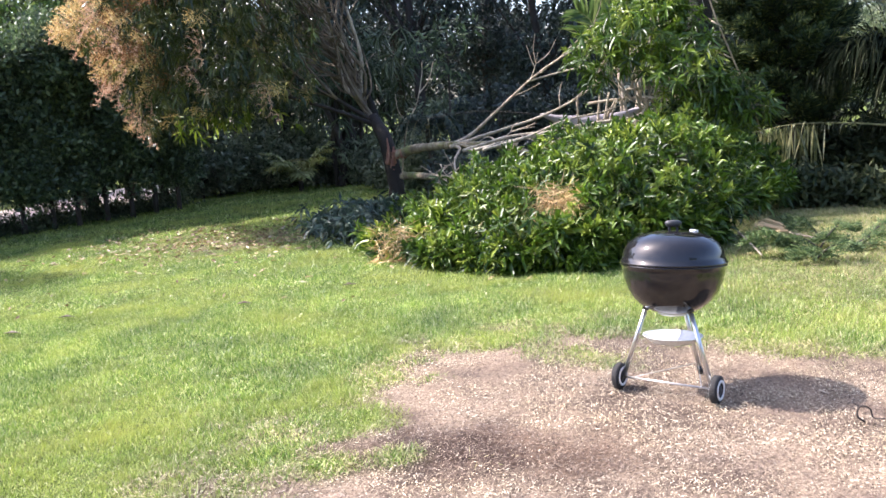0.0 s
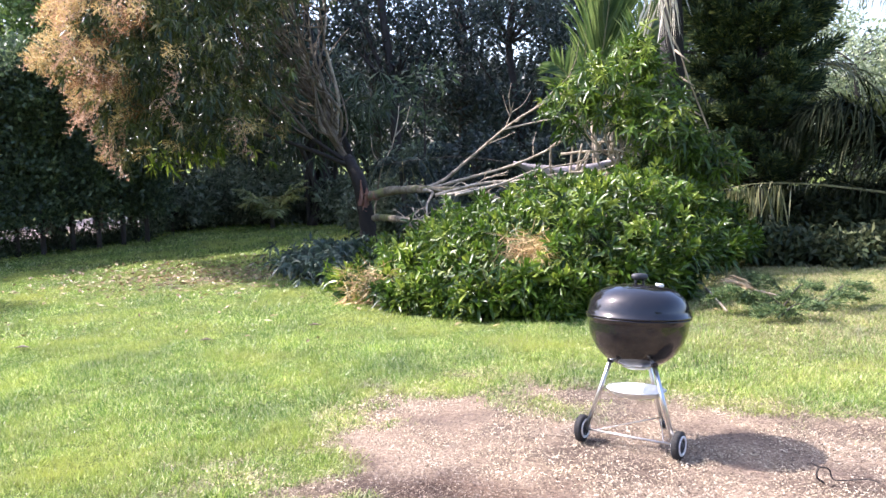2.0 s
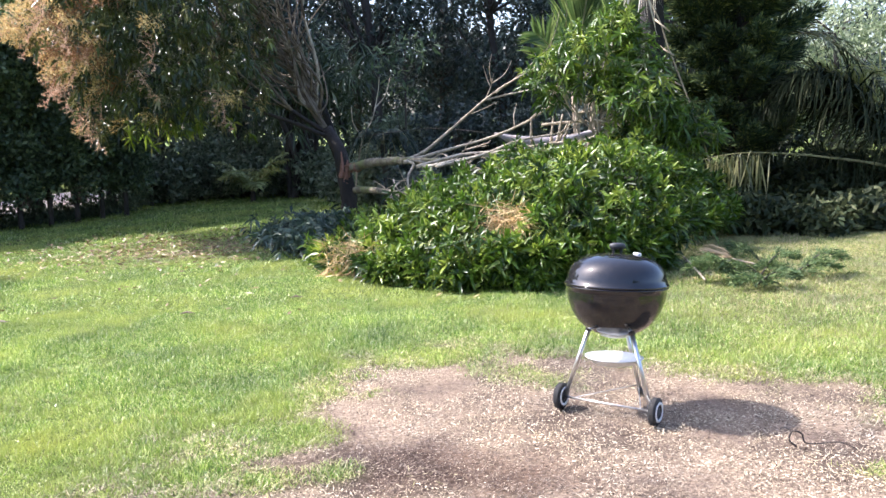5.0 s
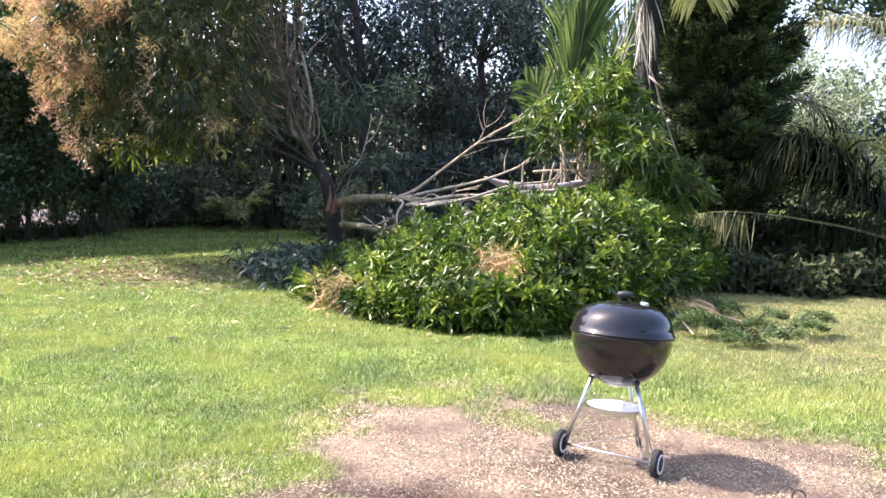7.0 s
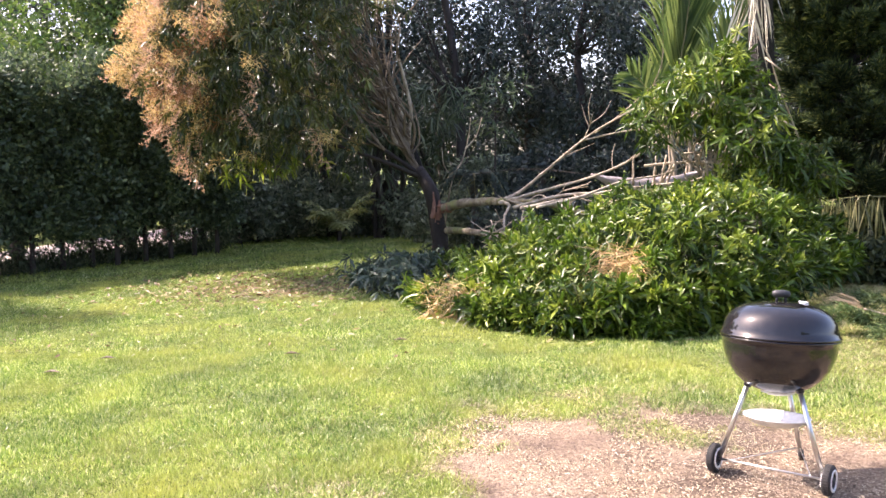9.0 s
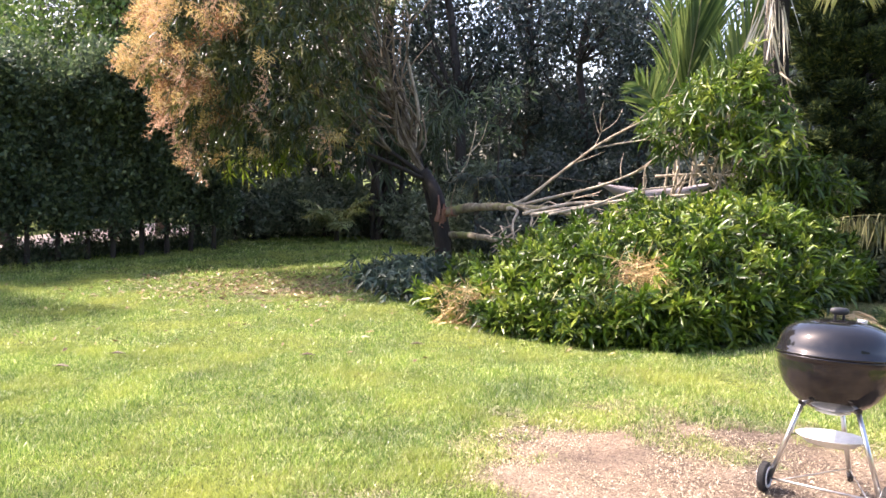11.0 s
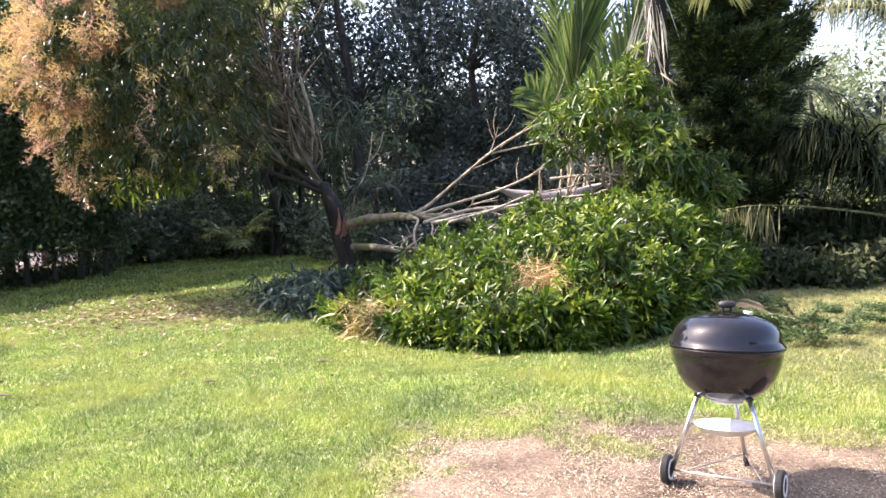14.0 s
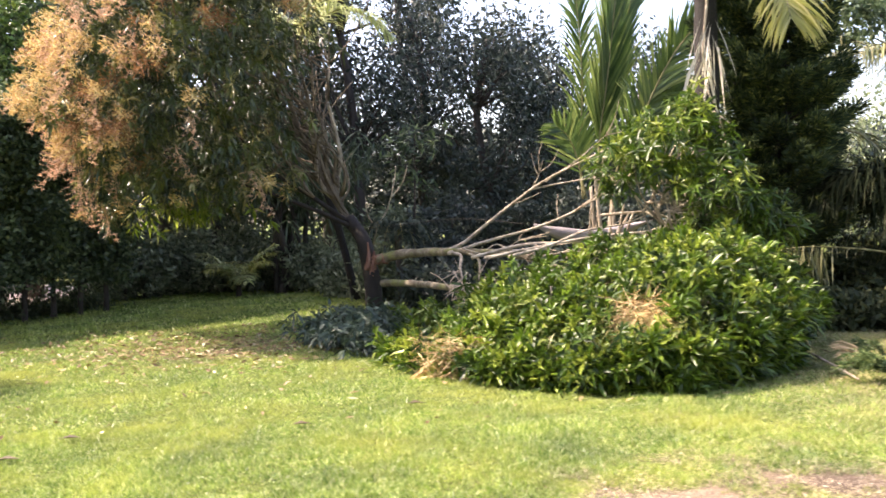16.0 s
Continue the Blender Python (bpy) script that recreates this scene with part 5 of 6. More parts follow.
for a, b in (((3.62, 12.55, 3.04), (3.8, 12.4, 2.84)), ((3.68, 12.57, 2.66), (3.86, 12.42, 2.5)), ((3.78, 12.6, 2.2), (3.98, 12.45, 2.06))):
    part("old_leaf_stalk", rod(a, b, 0.015, 8, 0.011), M_TWIG, palm, "pale broken leaf stalk")
# clustering cane palm
cane = thing("cane_palm", "clumping palm with pale canes and upright fronds", "palm")
for k in range(5):
    a = np.array([3.2 + r.normal(0, 0.16), 16.6 + r.normal(0, 0.15), -0.03])
    top = a + np.array([r.normal(0.05, 0.1), r.normal(0, 0.1), r.uniform(1.9, 2.5)])
    tubes("cane", [([a, (a + top) / 2 + r.normal(0, 0.04, 3), top], 0.045, 0.032)], M_TWIG, cane, "pale ringed cane", 8, r)
for k, (pts, n, ln, ang, dr) in enumerate([
    ([(3.15, 16.7, 1.9), (3.28, 16.7, 3.2), (3.44, 16.7, 4.2), (3.62, 16.7, 5.6), (3.75, 16.7, 6.9)], 120, 1.35, 19, 0.03),
    ([(3.05, 17.2, 1.9), (3.05, 17.3, 2.83), (3.12, 17.3, 4.3), (3.04, 17.3, 5.8), (2.9, 17.3, 6.9)], 70, 0.8, 30, 0.22),
    ([(3.3, 16.5, 1.9), (3.7, 16.4, 2.9), (4.05, 16.3, 3.7), (4.5, 16.2, 4.2)], 56, 0.85, 36, 0.3),
    ([(3.0, 16.8, 1.9), (2.8, 16.7, 2.7), (2.6, 16.6, 3.1), (2.35, 16.5, 3.3)], 26, 0.75, 50, 0.1),
    ([(3.3, 17.0, 1.9), (3.65, 17.2, 3.6), (3.95, 17.3, 5.0), (4.35, 17.3, 6.5)], 80, 1.0, 22, 0.06),
    ([(3.35, 16.4, 1.9), (3.9, 16.2, 3.3), (4.35, 16.0, 4.3), (4.75, 15.8, 4.9), (5.1, 15.7, 5.2)], 70, 0.95, 34, 0.25),
    ([(3.4, 16.6, 1.9), (3.85, 16.5, 2.8), (4.4, 16.4, 3.5), (4.9, 16.3, 3.9)], 56, 0.85, 38, 0.3),
]):
    stiff_frond(cane, pts, n, ln, M_FROND_CANE, 30 + k, ang, 0.05, 0.026, 0.2, dr, (0.2 - 0.1 * k, -1, 0.1))
# broad drooping palm at the edge of the lawn
droop = thing("drooping_palm", "large palm with long fronds drooping to the lawn", "palm")
tubes("trunk", [([(8.5, 12.5, -0.05), (8.45, 12.5, 0.9), (8.45, 12.5, 2.1)], 0.24, 0.18)], M_PALM_TRUNK, droop, "short stout palm trunk", 12, r)
hang_line = [(8.35, 12.2, 0.4), (6.85, 12.2, 0.78), (6.2, 12.2, 0.9), (5.5, 12.2, 1.0), (4.75, 12.2, 1.04), (4.1, 12.15, 0.96)]
rib = frond(droop, hang_line, 20, 0.3, M_FROND_OLD, 51, 2.0, 0.02, 0.03, 0.3, 0.3)
q = smooth_line(hang_line, 20)
k = (len(q) * r.uniform(0.64, 0.995, 90) ** 0.9).astype(int)
P = q[k] + np.stack([r.normal(0, 0.02, 90), r.normal(0, 0.07, 90), np.zeros(90)], -1)
v, f = lance_arrays(P, np.stack([r.normal(-0.1, 0.2, 90), r.normal(0, 0.15, 90), -np.ones(90)], -1), np.stack([r.normal(0, 0.5, 90), -np.ones(90), np.zeros(90)], -1), r.uniform(0.35, 0.92, 90), r.uniform(0.014, 0.034, 90), 0.1)
v[:, 2] = np.maximum(v[:, 2], 0.01)
tagged(link_mesh("leaflet_fringe", v, f, M_FROND_HANG, rib, "long pale leaflets hanging straight down"), kind="stuff")
# shade is painted into the dark fronds, sun into the two yellow ones
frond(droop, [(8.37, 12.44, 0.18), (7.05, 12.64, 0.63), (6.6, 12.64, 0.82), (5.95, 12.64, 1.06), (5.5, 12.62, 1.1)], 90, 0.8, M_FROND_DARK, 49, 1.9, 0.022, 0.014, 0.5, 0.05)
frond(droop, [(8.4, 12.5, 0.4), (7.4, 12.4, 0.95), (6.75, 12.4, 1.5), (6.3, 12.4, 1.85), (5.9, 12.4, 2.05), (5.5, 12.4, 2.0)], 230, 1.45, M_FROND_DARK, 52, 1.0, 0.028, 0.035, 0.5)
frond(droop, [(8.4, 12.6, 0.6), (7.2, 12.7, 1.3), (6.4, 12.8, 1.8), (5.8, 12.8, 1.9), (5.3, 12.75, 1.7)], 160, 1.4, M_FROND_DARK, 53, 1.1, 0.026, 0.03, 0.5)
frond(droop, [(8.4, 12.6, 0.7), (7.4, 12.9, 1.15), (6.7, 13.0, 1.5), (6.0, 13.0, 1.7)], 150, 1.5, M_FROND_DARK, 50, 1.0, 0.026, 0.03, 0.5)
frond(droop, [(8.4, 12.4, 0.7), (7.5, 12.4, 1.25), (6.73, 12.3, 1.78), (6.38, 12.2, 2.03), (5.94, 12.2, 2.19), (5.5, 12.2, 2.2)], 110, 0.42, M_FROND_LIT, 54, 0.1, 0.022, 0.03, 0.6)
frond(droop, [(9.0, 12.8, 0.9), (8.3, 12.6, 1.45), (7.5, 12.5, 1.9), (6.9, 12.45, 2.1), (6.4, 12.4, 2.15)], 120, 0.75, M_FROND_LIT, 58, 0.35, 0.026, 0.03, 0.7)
rearp = thing("rear_palm", "sunlit palm with an arching pale frond", "palm")
tubes("trunk", [([(9.6, 14.8, -0.05), (9.55, 14.8, 1.3), (9.5, 14.8, 3.0)], 0.18, 0.13)], M_BARK_DARK, rearp, "", 10, r)
frond(rearp, [(9.45, 14.7, 2.9), (9.1, 14.65, 3.55), (8.8, 14.6, 3.95), (8.4, 14.6, 4.14), (7.67, 14.6, 4.26), (6.82, 14.6, 4.2), (6.3, 14.6, 4.02)], 260, 1.05, M_FROND_GREY, 55, 1.3, 0.03, 0.035, 0.6)
frond(rearp, arch((9.5, 14.8, 2.7), (11.4, 14.2, 2.6), 1.5), 60, 0.8, M_FROND, 61, 1.2)
# young palm behind the conifer
youngp = thing("young_palm", "young palm with drooping dark fronds behind the conifer", "palm")
tubes("trunk", [([(5.7, 14.7, -0.05), (5.7, 14.65, 1.2), (5.7, 14.6, 2.3)], 0.1, 0.08)], M_PALM_TRUNK, youngp, "", 9, r)
for k, pts in enumerate([[(5.7, 14.6, 2.25), (6.1, 14.0, 2.8), (6.5, 13.7, 2.82), (7.0, 13.55, 2.5), (7.4, 13.5, 2.1), (7.65, 13.5, 1.75)], [(5.7, 14.6, 2.25), (5.2, 15.0, 2.9), (4.7, 15.3, 2.9), (4.2, 15.5, 2.5)], [(5.7, 14.6, 2.25), (6.1, 15.2, 3.0), (6.5, 15.7, 3.0), (6.9, 16.1, 2.6)]]):
    frond(youngp, pts, 80, 0.8, M_FROND_OLD, 62 + k, 0.9, 0.024, 0.024, 0.6)
# small palm at the far lawn edge
small = thing("small_palm", "small yellow-green palm at the far lawn edge", "palm")
tubes("trunk", [([(-4.05, 19.7, -0.03), (-4.05, 19.7, 0.25)], 0.07, 0.05)], M_BARK_DARK, small, "", 8, r, 2)
for k in range(11):
    a = k * 0.63
    frond(small, arch((-4.05, 19.7, 0.22), (-4.05 + 0.85 * math.cos(a), 19.7 + 0.75 * math.sin(a), r.uniform(0.35, 1.15)), 0.35), 34, 0.42, M_FROND_PALE if k % 3 else M_FROND_LIT, 70 + k, 0.6, 0.042, 0.012)
# tree fern with an umbrella of grey-green fronds behind the stump
dim = thing("tree_fern", "small grey-green tree fern in the deep shade", "fern")
tubes("trunk", [([(-0.68, 16.7, -0.03), (-0.7, 16.65, 0.7), (-0.72, 16.6, 1.3)], 0.07, 0.06)], M_BARK_DARK, dim, "", 8, r, 3)
for k in range(13):
    a = k * 2.4
    frond(dim, arch((-0.72, 16.6, 1.3), (-0.72 + 0.75 * math.cos(a), 16.6 + 0.7 * math.sin(a), 1.0 + 0.12 * math.sin(k * 1.7)), 0.75), 42, 0.3, M_FERN, 90 + k, 1.0, 0.03, 0.012)
# palm behind the mango with a bright frond over its limbs
backp = thing("back_palm", "sunlit palm with pale feathery fronds behind the mango", "palm")
tubes("trunk", [([(-1.5, 18.0, -0.05), (-1.85, 17.7, 1.6), (-2.35, 17.3, 3.2), (-2.55, 17.1, 4.7)], 0.085, 0.06)], M_PALM_TRUNK, backp, "", 9, r)
for k, (pts, ln) in enumerate([([(-2.55, 17.1, 4.65), (-2.1, 16.8, 5.25), (-1.65, 16.6, 5.5), (-1.1, 16.4, 5.3), (-0.75, 16.3, 4.95)], 0.75), ([(-2.55, 17.1, 4.65), (-2.3, 17.0, 5.3), (-1.9, 16.9, 5.9), (-1.3, 16.8, 6.2), (-0.7, 16.8, 6.0)], 0.8), ([(-2.55, 17.1, 4.65), (-3.0, 16.9, 5.5), (-3.6, 16.7, 5.8), (-4.2, 16.6, 5.5)], 0.8), ([(-2.55, 17.1, 4.65), (-2.6, 17.8, 5.5), (-2.6, 18.6, 5.7), (-2.6, 19.2, 5.3)], 0.8)]):
    frond(backp, pts, 70, ln, M_FROND_PALE, 110 + k, 0.9, 0.03, 0.024, 0.6)

# ---- dark conifer ----
con = thing("conifer", "dark shaggy conifer with upswept branches", "conifer")
r = np.random.default_rng(88)
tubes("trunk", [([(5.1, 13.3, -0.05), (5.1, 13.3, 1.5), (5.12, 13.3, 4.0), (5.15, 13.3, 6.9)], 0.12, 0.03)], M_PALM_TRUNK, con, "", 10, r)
P, D = [], []
BOUGHS = [(0.0, 3.5, 1.08), (0.1, 3.05, 1.15), (-0.12, 2.6, 1.15), (0.05, 2.15, 1.05), (0.12, 3.95, 0.8), (-0.1, 4.35, 0.75), (3.2, 2.4, 1.0), (3.0, 3.1, 1.05), (3.4, 3.8, 1.15), (3.1, 1.8, 0.9), (3.3, 4.2, 1.2), (2.9, 4.5, 1.2), (3.6, 3.45, 1.15), (3.5, 2.8, 1.1), (3.9, 3.2, 1.0), (4.0, 4.0, 1.05), (3.14, 3.0, 1.2), (3.3, 3.35, 1.25), (3.0, 3.55, 1.2), (3.5, 3.05, 1.15), (2.8, 3.9, 1.2)]
for k in range(15):
    for j in range(7):
        a = j * 0.9 + k * 0.55 + r.normal(0, 0.14)
        BOUGHS.append((a, 1.0 + 0.4 * k + r.normal(0, 0.06), r.uniform(0.6, 0.9)))
for a, z, ln in BOUGHS:
    ln = ln * (1.0 if z < 4.5 else max(0.3, 1 - (z - 4.5) * 0.25))
    d = np.array([math.cos(a), math.sin(a), 0.12])
    s0 = np.array([5.1, 13.3, z])
    bough = [s0 + d * ln * q + np.array([0, 0, 0.36 * ln * q * q]) for q in (0, 0.35, 0.7, 1)]
    bl = smooth_line(bough, 6)
    tubes("branch", [(bough, 0.026, 0.006)], M_BARK_DARK, con, "", 5, r, 3)
    for j in range(21):
        u = r.uniform(0.12, 1.0) ** 0.8
        c = bl[int(u * (len(bl) - 1))]
        e = unit(d * 0.95 + r.normal(0, 0.5, 3) * np.array([1, 1, 0.22]) + np.array([0, 0, 0.2]))
        sl = 0.44 * (1.15 - u * 0.55) * r.uniform(0.6, 1.1)
        m = 62
        t = r.uniform(0, 1, m)[:, None]
        off = r.normal(0, 1, (m, 3)) * 0.045 * (1.1 - t * 0.7)
        P.append(c + e * sl * t + np.array([0, 0, 0.12]) * sl * t * t + off)
        D.append(np.tile(e, (m, 1)) * 1.0 + unit(off) * 0.8 + np.array([0, 0, 0.25]))
P, D = np.vstack(P), np.vstack(D)
v, f = chip_arrays(P, D, r.normal(0, 1, P.shape), r.uniform(0.07, 0.14, len(P)), 0.026)
tagged(link_mesh("needle_spray", v, f, M_CONIFER, con, "dense dark needle sprays"), kind="stuff")
# pale dead stalks that slant down in front of the palm trunk
stubs = thing("leaning_dead_branch", "pale dead branch caught in the conifer", "dead branch")
tubes("branch", [([(3.49, 12.45, 3.33), (3.68, 12.5, 3.0), (3.84, 12.6, 2.6), (4.1, 12.8, 2.1), (4.5, 13.0, 1.2), (4.8, 13.1, 0.0)], 0.010, 0.015)], M_TWIG, stubs, "", 7, r)

# dark leafy tree hanging into the view beyond the palm
tree("overhanging_tree", "dark-leaved tree with high spreading crown beyond the palm", (12.2, 15.5, 0), [(0, 0, -0.03), (0.1, 0, 2), (-0.6, 0.1, 3.6), (-1.9, 0.1, 4.7), (-3.2, 0, 5.1)], 0.13, crown_clumps(633, 22, (-3.6, 0, 5.05), (1.9, 1.0, 0.5), (0.2, 0.4)), 3800, (0.13, 0.5), M_HEDGE, M_BARK_DARK, 634)
# light trees in the distance beyond the conifer
for i, (bx, by, h) in enumerate([(13.0, 21, 6.6), (10.8, 25, 6.4), (15.5, 18.5, 5.6), (10.9, 22, 5.0)]):
    tree("pale_tree", "pale sunlit tree beyond the garden", (bx, by, 0), [(0, 0, -0.03), (0.1, 0, h * 0.35), (0, 0.1, h * 0.7)], 0.12, crown_clumps(600 + i, 20, (0, 0, h * 0.55), (1.5, 1.4, h * 0.4), (0.4, 0.8)), 4500, (0.13, 0.5), M_PALE_TREE, M_BARK_DARK, 620 + i, group="pale trees")
# dark low shrubs; the last five are added to darken the lit lawn edge
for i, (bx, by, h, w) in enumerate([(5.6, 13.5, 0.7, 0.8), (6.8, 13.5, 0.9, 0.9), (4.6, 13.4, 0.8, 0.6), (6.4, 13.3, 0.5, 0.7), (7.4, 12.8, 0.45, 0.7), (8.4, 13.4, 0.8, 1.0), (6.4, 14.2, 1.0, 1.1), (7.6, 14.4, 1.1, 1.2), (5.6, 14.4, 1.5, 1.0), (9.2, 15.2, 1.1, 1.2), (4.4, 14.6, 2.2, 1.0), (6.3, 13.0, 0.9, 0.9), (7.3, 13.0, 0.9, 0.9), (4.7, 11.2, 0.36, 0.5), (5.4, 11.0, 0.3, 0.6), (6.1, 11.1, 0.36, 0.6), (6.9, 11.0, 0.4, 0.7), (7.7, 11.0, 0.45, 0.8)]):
    tree("low_shrub", "low dark shrub standing for shade under the palm", (bx, by, 0), [(0, 0, -0.03), (0.02, 0, h * 0.4), (0.05, 0, h * 0.7)], 0.04, crown_clumps(640 + i, 16, (0, 0, h * 0.5), (w * 0.8, w * 0.6, h * 0.4), (0.18, 0.3)), 2200, (0.13, 0.4), M_SHADE_SHRUB, M_BARK_DARK, 650 + i, "bush", group="low shrubs")

# ---- cut greenery and debris on the lawn ----
r = np.random.default_rng(91)
cut = thing("cut_conifer_branches", "cut green conifer branches lying on the lawn", "cut branches")
lines, P, D = [], [], []
for k in range(10):
    a = np.array([0, 0, 0.02])
    a[1] = r.uniform(7.7, 9.1)
    a[0] = r.uniform(3.1, 3.4) + 0.42 * (a[1] - 7.7) + (0.3 if k % 3 == 0 else 0)
    th = r.uniform(-0.5, 0.6) + (math.pi if r.uniform() < 0.25 else 0)
    ln = r.uniform(0.35, 0.6)
    d = np.array([math.cos(th), math.sin(th) * 0.8, 0.0])
    top = r.uniform(0.06, 0.22)
    q = [a, a + d * ln * 0.5 + np.array([0, 0, top]), a + d * ln + np.array([0, 0, top * 0.6])]
    lines.append((q, 0.011, 0.003))
    li = smooth_line(q, 10)
    for w in range(2, len(li), 1):
        for sd in (-1, 1):
            e = unit(d * 0.75 + sd * np.array([-d[1], d[0], 0]) * 0.7 + np.array([0, 0, r.normal(0.12, 0.15)]))
            sl = 0.2 * (1.15 - w / len(li)) * r.uniform(0.7, 1.2) + 0.03
            m = 26
            t = r.uniform(0, 1, m)[:, None]
            P.append(li[w] + e * sl * t + r.normal(0, 0.008, (m, 3)))
            D.append(np.tile(e, (m, 1)) + r.normal(0, 0.45, (m, 3)))
for ln_ in lines:
    tubes("stem", [ln_], M_BARK_DARK, cut, "", 5, r, 4)
P, D = np.vstack(P), np.vstack(D)
v, f = chip_arrays(P, D, r.normal(0, 1, P.shape), r.uniform(0.03, 0.07, len(P)), 0.009)
v[:, 2] = np.maximum(v[:, 2], 0.006)
tagged(link_mesh("needle_spray", v, f, M_CUT, cut), kind="stuff")
husk = thing("dry_palm_husk", "dry tan palm frond scrap on the lawn", "dry frond")
for k in range(15):
    th = math.pi - 0.8 + 1.5 * k / 14 + r.normal(0, 0.06)
    a = np.array([3.46 + r.uniform(-0.03, 0.03), 8.85 + r.uniform(-0.03, 0.03), 0.07 + r.uniform(0, 0.05)])
    d = np.array([math.cos(th), math.sin(th) * 0.5, 0.3 + 0.25 * math.sin(th * 3)])
    v, f = lance_arrays([a], [d], [(0, -0.4, 1.0)], r.uniform(0.32, 0.5), 0.036, 0.3)
    v[:, 2] = np.maximum(v[:, 2], 0.008)
    link_mesh("dry_leaflet", v, f, M_STRAW, husk)
tubes("stalk", [([(3.75, 8.75, 0.012), (3.6, 8.8, 0.05), (3.45, 8.85, 0.09)], 0.014, 0.012)], M_TWIG, husk, "", 6, r, 3)
dfh = thing("dead_frond_heap", "brown dead palm fronds heaped under the palm", "dead fronds")
for k in range(22):
    a = np.array([r.uniform(4.8, 6.6), r.uniform(12.0, 12.8), r.uniform(0.02, 0.25)])
    th = r.uniform(-0.7, 0.5)
    d = np.array([math.cos(th), math.sin(th) * 0.5, r.normal(0, 0.15)]) * (1 if r.uniform() < 0.5 else -1)
    v, f = leaf_arrays(np.array([a, a + [0, 0.03, 0.03], a + [0.05, 0, 0.05]]), np.array([d, d + [0, 0.15, 0.1], d + [0, -0.1, 0.2]]), np.array([[0, 0, 1.0]] * 3), r.uniform(0.3, 0.6), 0.04, 0.35)
    v[:, 2] = np.maximum(v[:, 2], 0.008)
    link_mesh("dead_leaflet", v, f, M_DEADLEAF, dfh)
stick = thing("stick", "bare pale stick lying on the lawn", "stick")
tubes("shaft", [([(2.95, 8.95, 0.12), (2.95, 8.6, 0.07), (2.93, 8.16, 0.012)], 0.012, 0.009)], M_BARK_PALE, stick, "", 7, r)
# hammock slung behind the limbs
hm = thing("hammock", "grey-brown cloth hammock sagging behind the fallen branches", "hammock")
bm = bmesh.new()
rowsv = []
for i in range(25):
    q = i / 24
    w = 0.02 + 0.17 * math.sin(math.pi * q) ** 0.8
    drop = 0.02 + 0.24 * math.sin(math.pi * min(1, q * 1.02)) ** 0.9
    ring = []
    for k in range(9):
        a = math.pi * (k / 8)
        wob = 0.008 * math.sin(q * 23 + k * 1.9)
        ring.append(bm.verts.new((1.32 + 1.75 * q, 14.15 - 0.4 * q + w * math.cos(a), 1.47 - 0.11 * math.sin(math.pi * q) - drop * math.sin(a) + wob)))
    rowsv.append(ring)
for a, b in zip(rowsv, rowsv[1:]):
    for k in range(8):
        bm.faces.new((a[k], a[k + 1], b[k + 1], b[k]))
cloth = part("cloth", bm, M_SHEATH, hm)
sol = cloth.modifiers.new("thickness", "SOLIDIFY")
sol.thickness = 0.008
tubes("rope", [([(1.34, 14.15, 1.45), (0.2, 14.9, 1.58), (-1.3, 15.0, 1.45)], 0.005, 0.005)], M_BARK_DARK, hm, "thin hanging rope", 6, r)
tubes("rope", [([(3.05, 13.75, 1.45), (3.4, 13.3, 1.6), (3.68, 12.95, 1.8)], 0.005, 0.005)], M_BARK_DARK, hm, "thin hanging rope", 6, r)
# bent twig beside the bare patch
tw2 = thing("bent_twig", "small curled dead twig on the bare ground", "twig")
loop = [(2.02, 4.0, 0.008), (1.985, 4.005, 0.04), (2.0, 4.01, 0.085), (2.045, 4.005, 0.075), (2.06, 3.99, 0.03)]
tubes("stem", [(loop + [(2.12, 3.96, 0.035), (2.21, 3.94, 0.045), (2.29, 3.92, 0.012)], 0.006, 0.002), ([(2.0, 4.01, 0.085), (1.97, 4.03, 0.1), (1.95, 4.04, 0.09)], 0.004, 0.002)], M_BARK_DARK, tw2, "", 6, r)
# single brown leaves
for lx, ly in [(-2.11, 7.62), (-3.84, 7.6), (-1.17, 8.12), (-4.1, 7.1)]:
    lf = thing("dead_leaf", "curled dark brown leaf on the grass", "leaf", group="fallen leaves")
    v, f = leaf_arrays([(lx - 0.08, ly, 0.035)], [(1, 0.15, 0.05)], [(0, 0, 1)], 0.18, 0.075, 0.1)
    link_mesh("blade", v, f, M_DEADLEAF, lf)

# ---- grass, chips, litter ----
r = np.random.default_rng(12)


def sprinkle(n, x0, x1, y0, y1, seed):
    q = np.random.default_rng(seed)
    return q.uniform(x0, x1, n), q.uniform(y0, y1, n), q


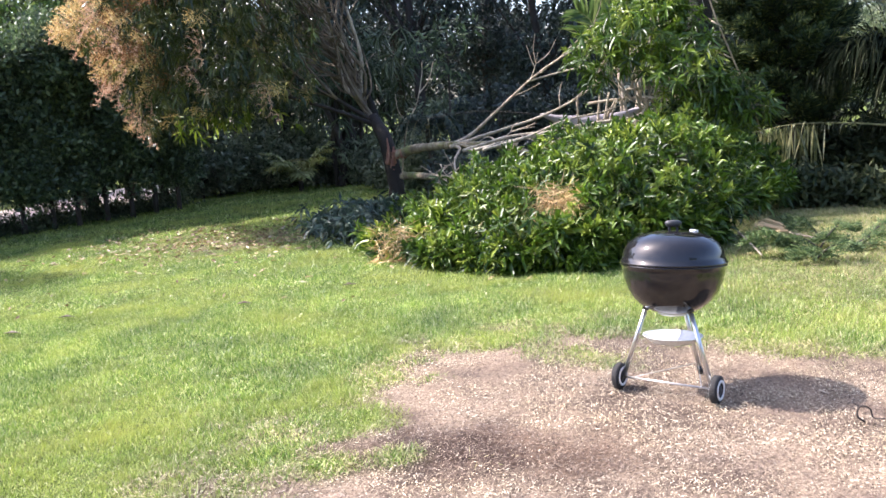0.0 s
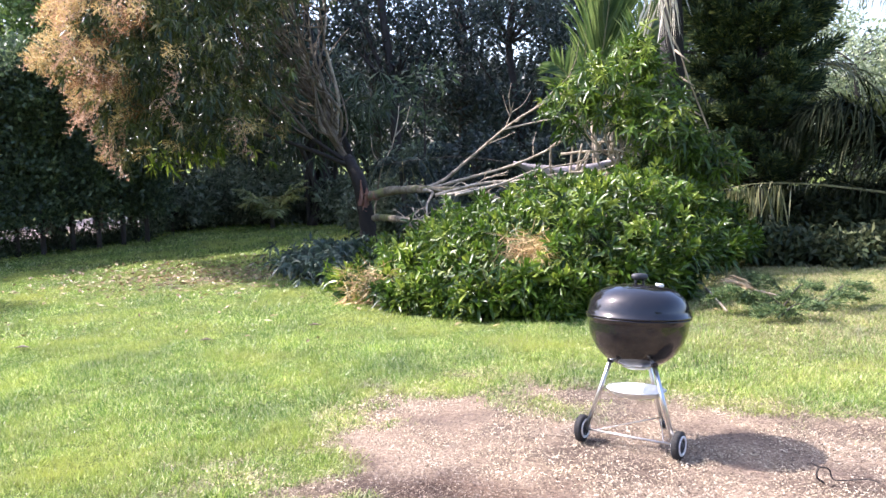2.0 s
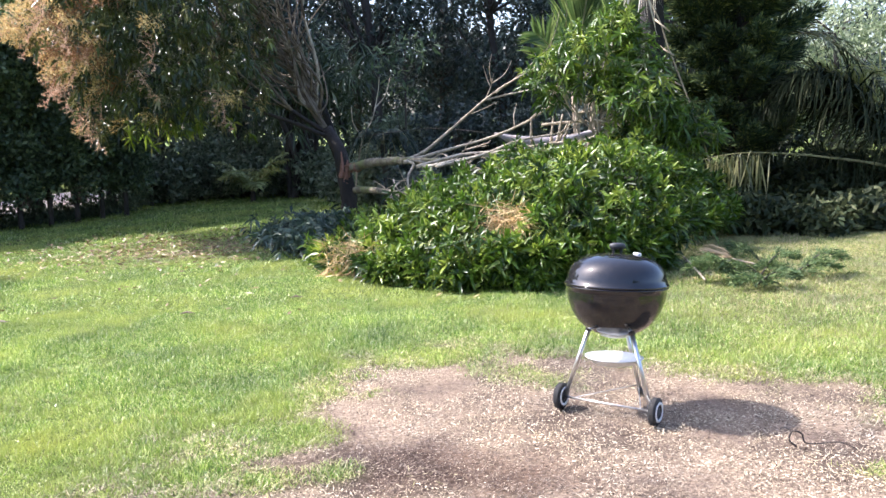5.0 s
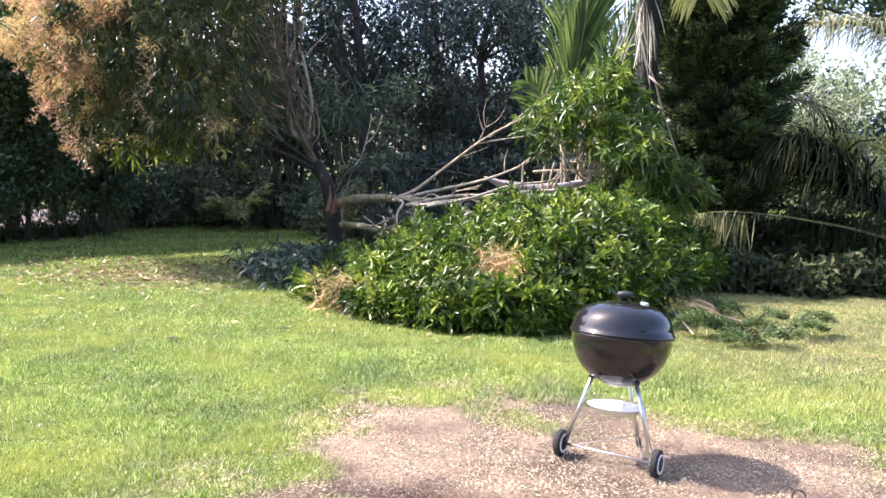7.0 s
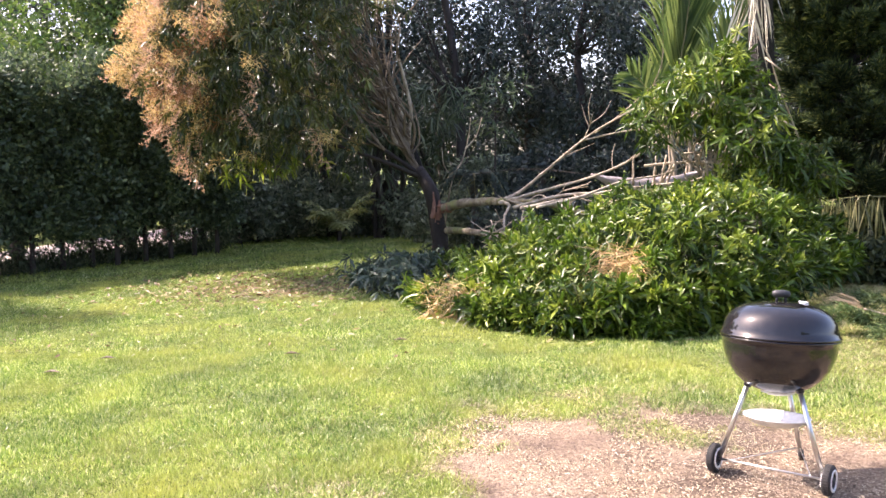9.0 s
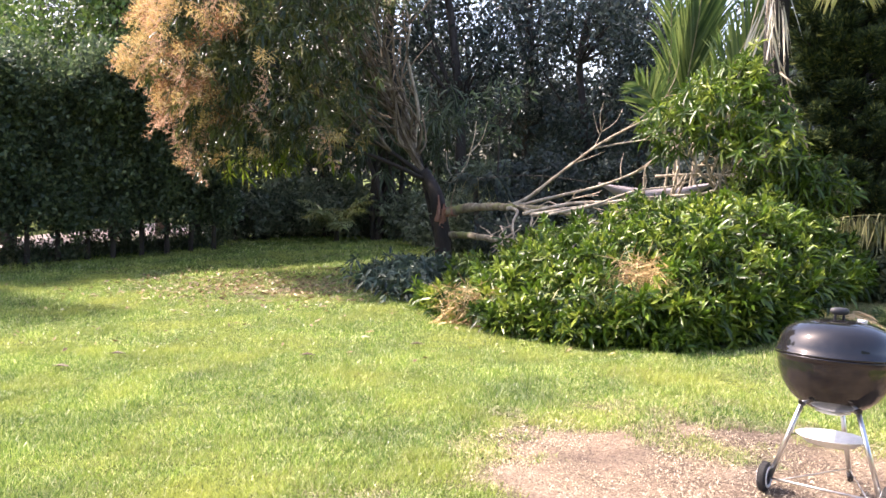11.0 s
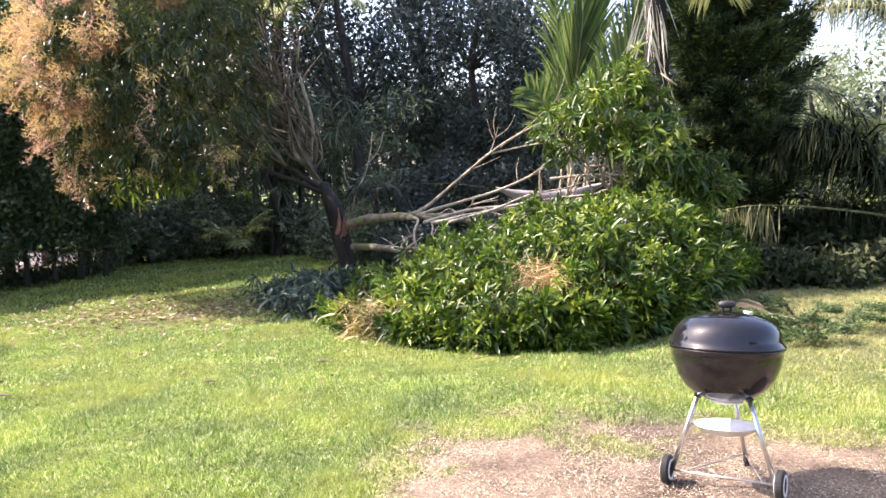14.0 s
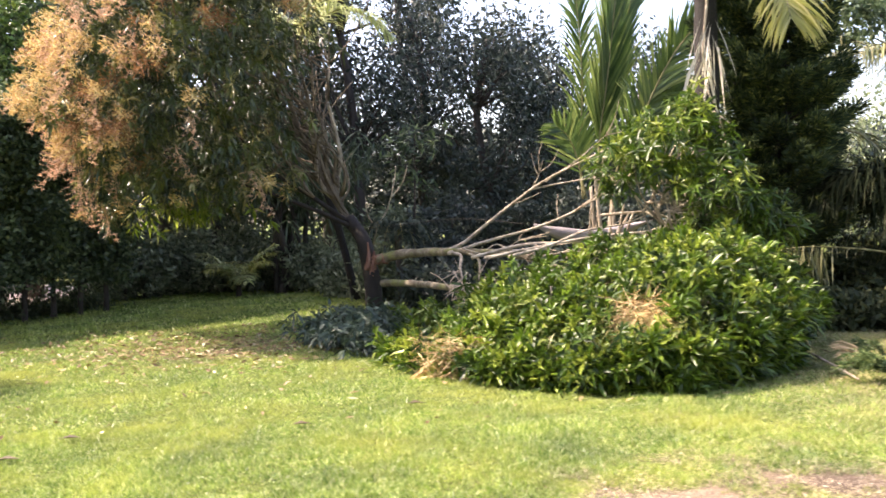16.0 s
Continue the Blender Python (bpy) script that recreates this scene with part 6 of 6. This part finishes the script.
def grass(name, label, n, box, height, width, mat, seed, dry=None):
    x, y, q = sprinkle(n, *box, seed)
    b = bareness(x, y)
    keep = q.uniform(size=n) > b * 1.04
    if mat is M_GRASS:  # the turf thins out and dries towards the palm
        keep &= q.uniform(size=n) > 0.88 * np.clip((x - 1.3) / 1.6, 0, 1) * np.clip((y - 5.4) / 1.6, 0, 1)
    if dry is not None:
        keep &= q.uniform(size=n) < dry(x, y, b)
    x, y = x[keep], y[keep]
    m = len(x)
    lush = 0.8 + 0.4 * waves(x, y, 41, 4, 0.5) + 0.35 * waves(x, y, 45, 3, 0.12)
    D = unit(np.stack([q.normal(0, 0.75, m), q.normal(0, 0.75, m), np.ones(m)], -1))
    a = q.uniform(0, 6.28, m)
    side = np.stack([np.cos(a), np.sin(a), np.zeros(m)], -1)
    v, f = blade_arrays(np.stack([x, y, np.full(m, -0.004)], -1), D, side, height * q.uniform(0.5, 1.3, m) * lush, width * q.uniform(0.7, 1.3, m))
    ob = link_mesh(name, v, f, mat)
    return tagged(ob, label, "grass", kind="stuff")


grass("lawn_grass", "short bright green lawn grass", 330000, (-4.6, 5.0, 2.8, 5.6), 0.046, 0.0062, M_GRASS, 7)
grass("lawn_grass", "short bright green lawn grass", 320000, (-6.2, 5.4, 5.6, 8.0), 0.048, 0.007, M_GRASS, 1)
grass("lawn_grass", "short bright green lawn grass", 330000, (-9.0, 7.5, 8.0, 13.5), 0.046, 0.0078, M_GRASS, 2)
grass("lawn_grass", "short green lawn grass in the shade", 110000, (-9.5, 8.5, 13.5, 21.0), 0.06, 0.014, M_GRASS, 3)
grass("dry_grass", "dry straw-coloured grass blades", 150000, (-3.0, 5.4, 2.8, 8.0), 0.04, 0.005, M_GRASS_DRY, 4, lambda x, y, b: np.clip(0.28 + 3.0 * b * (1 - b) + 0.4 * (waves(x, y, 43, 3, 1.0) > 0.35) + 0.35 * (x > 2.2), 0, 1))
grass("dry_grass", "dry straw-coloured grass blades", 240000, (1.0, 9.0, 5.6, 12.5), 0.042, 0.0065, M_GRASS_DRY, 5, lambda x, y, b: np.clip((x - 1.2) * 0.35 + 0.25 * waves(x, y, 44, 3, 0.7), 0, 1))
grass("lawn_grass", "short green lawn grass", 50000, (-9.0, 9.0, -6.5, 2.8), 0.05, 0.02, M_GRASS, 8)
grass("lawn_grass", "short green lawn grass", 45000, (-12.0, -4.6, 2.8, 8.0), 0.05, 0.016, M_GRASS, 9)
grass("lawn_grass", "short green lawn grass", 45000, (5.0, 12.0, 2.8, 12.0), 0.05, 0.016, M_GRASS, 10)
# chips over the bare patch
x, y, q = sprinkle(370000, -2.8, 3.4, 0.6, 6.6, 6)
b = bareness(x, y)
keep = q.uniform(size=len(x)) < np.clip(b * 1.3 - 0.1, 0, 1)
x, y = x[keep], y[keep]
m = len(x)
a = q.uniform(0, 6.28, m)
D = np.stack([np.cos(a), np.sin(a), q.normal(0, 0.3, m)], -1)
v, f = chip_arrays(np.stack([x, y, q.uniform(-0.002, 0.012, m)], -1), D, np.array([0, 0, 1.0]) + q.normal(0, 0.4, (m, 3)), q.uniform(0.006, 0.022, m) * (1 + 1.2 * (q.uniform(size=m) < 0.06)), q.uniform(0.0022, 0.0056, m))
v, f = v.reshape(-1, 4, 3), np.array([[0, 2, 1], [0, 3, 2]])
damp = damp_soil(x, y) > q.uniform(0.25, 0.75, m)
for pick, mat, words in ((~damp, M_CHIP, "brown dry wood chips and straw on bare soil"), (damp, M_CHIP_DAMP, "dark damp wood chips on bare soil")):
    w = v[pick]
    tagged(link_mesh("wood_chips", w.reshape(-1, 3), (f[None] + 4 * np.arange(len(w))[:, None, None]).reshape(-1, 3), mat), words, "mulch", kind="stuff")
# straw scattered along the ragged edge of the bare patch
x, y, q = sprinkle(95000, -2.8, 3.4, 2.4, 6.9, 16)
b = bareness(x, y)
keep = q.uniform(size=len(x)) < np.clip(3.6 * b * (1 - b) - 0.2 + 0.3 * waves(x, y, 46, 3, 0.6), 0, 1)
x, y = x[keep], y[keep]
m = len(x)
a = q.uniform(0, 6.28, m)
v, f = chip_arrays(np.stack([x, y, q.uniform(0.004, 0.025, m)], -1), np.stack([np.cos(a), np.sin(a), q.normal(0, 0.35, m)], -1), np.array([0, 0, 1.0]) + q.normal(0, 0.4, (m, 3)), q.uniform(0.02, 0.07, m), q.uniform(0.003, 0.006, m))
tagged(link_mesh("straw", v, f, M_GRASS_DRY), "pale dry straw along the edge of the bare patch", "straw", kind="stuff")
# yellowed leaves under the tree
n = 1500
x, y = r.normal(-3.6, 1.3, n), r.normal(12.2, 0.9, n)
m2 = 160
x, y = np.concatenate([x, r.uniform(-6, 3.5, m2)]), np.concatenate([y, r.uniform(7.5, 11.5, m2)])
n = len(x)
a = r.uniform(0, 6.28, n)
v, f = leaf_arrays(np.stack([x, y, r.uniform(0.02, 0.05, n)], -1), np.stack([np.cos(a), np.sin(a), r.normal(0, 0.25, n)], -1), np.array([0, 0, 1.0]) + r.normal(0, 0.4, (n, 3)), r.uniform(0.06, 0.14, n), 0.03, 0.0)
v[:, 2] = np.maximum(v[:, 2], 0.005)
tagged(link_mesh("leaf_litter", v, f, M_LITTER), "fallen yellow and brown mango leaves on the lawn", "leaf litter", kind="stuff")
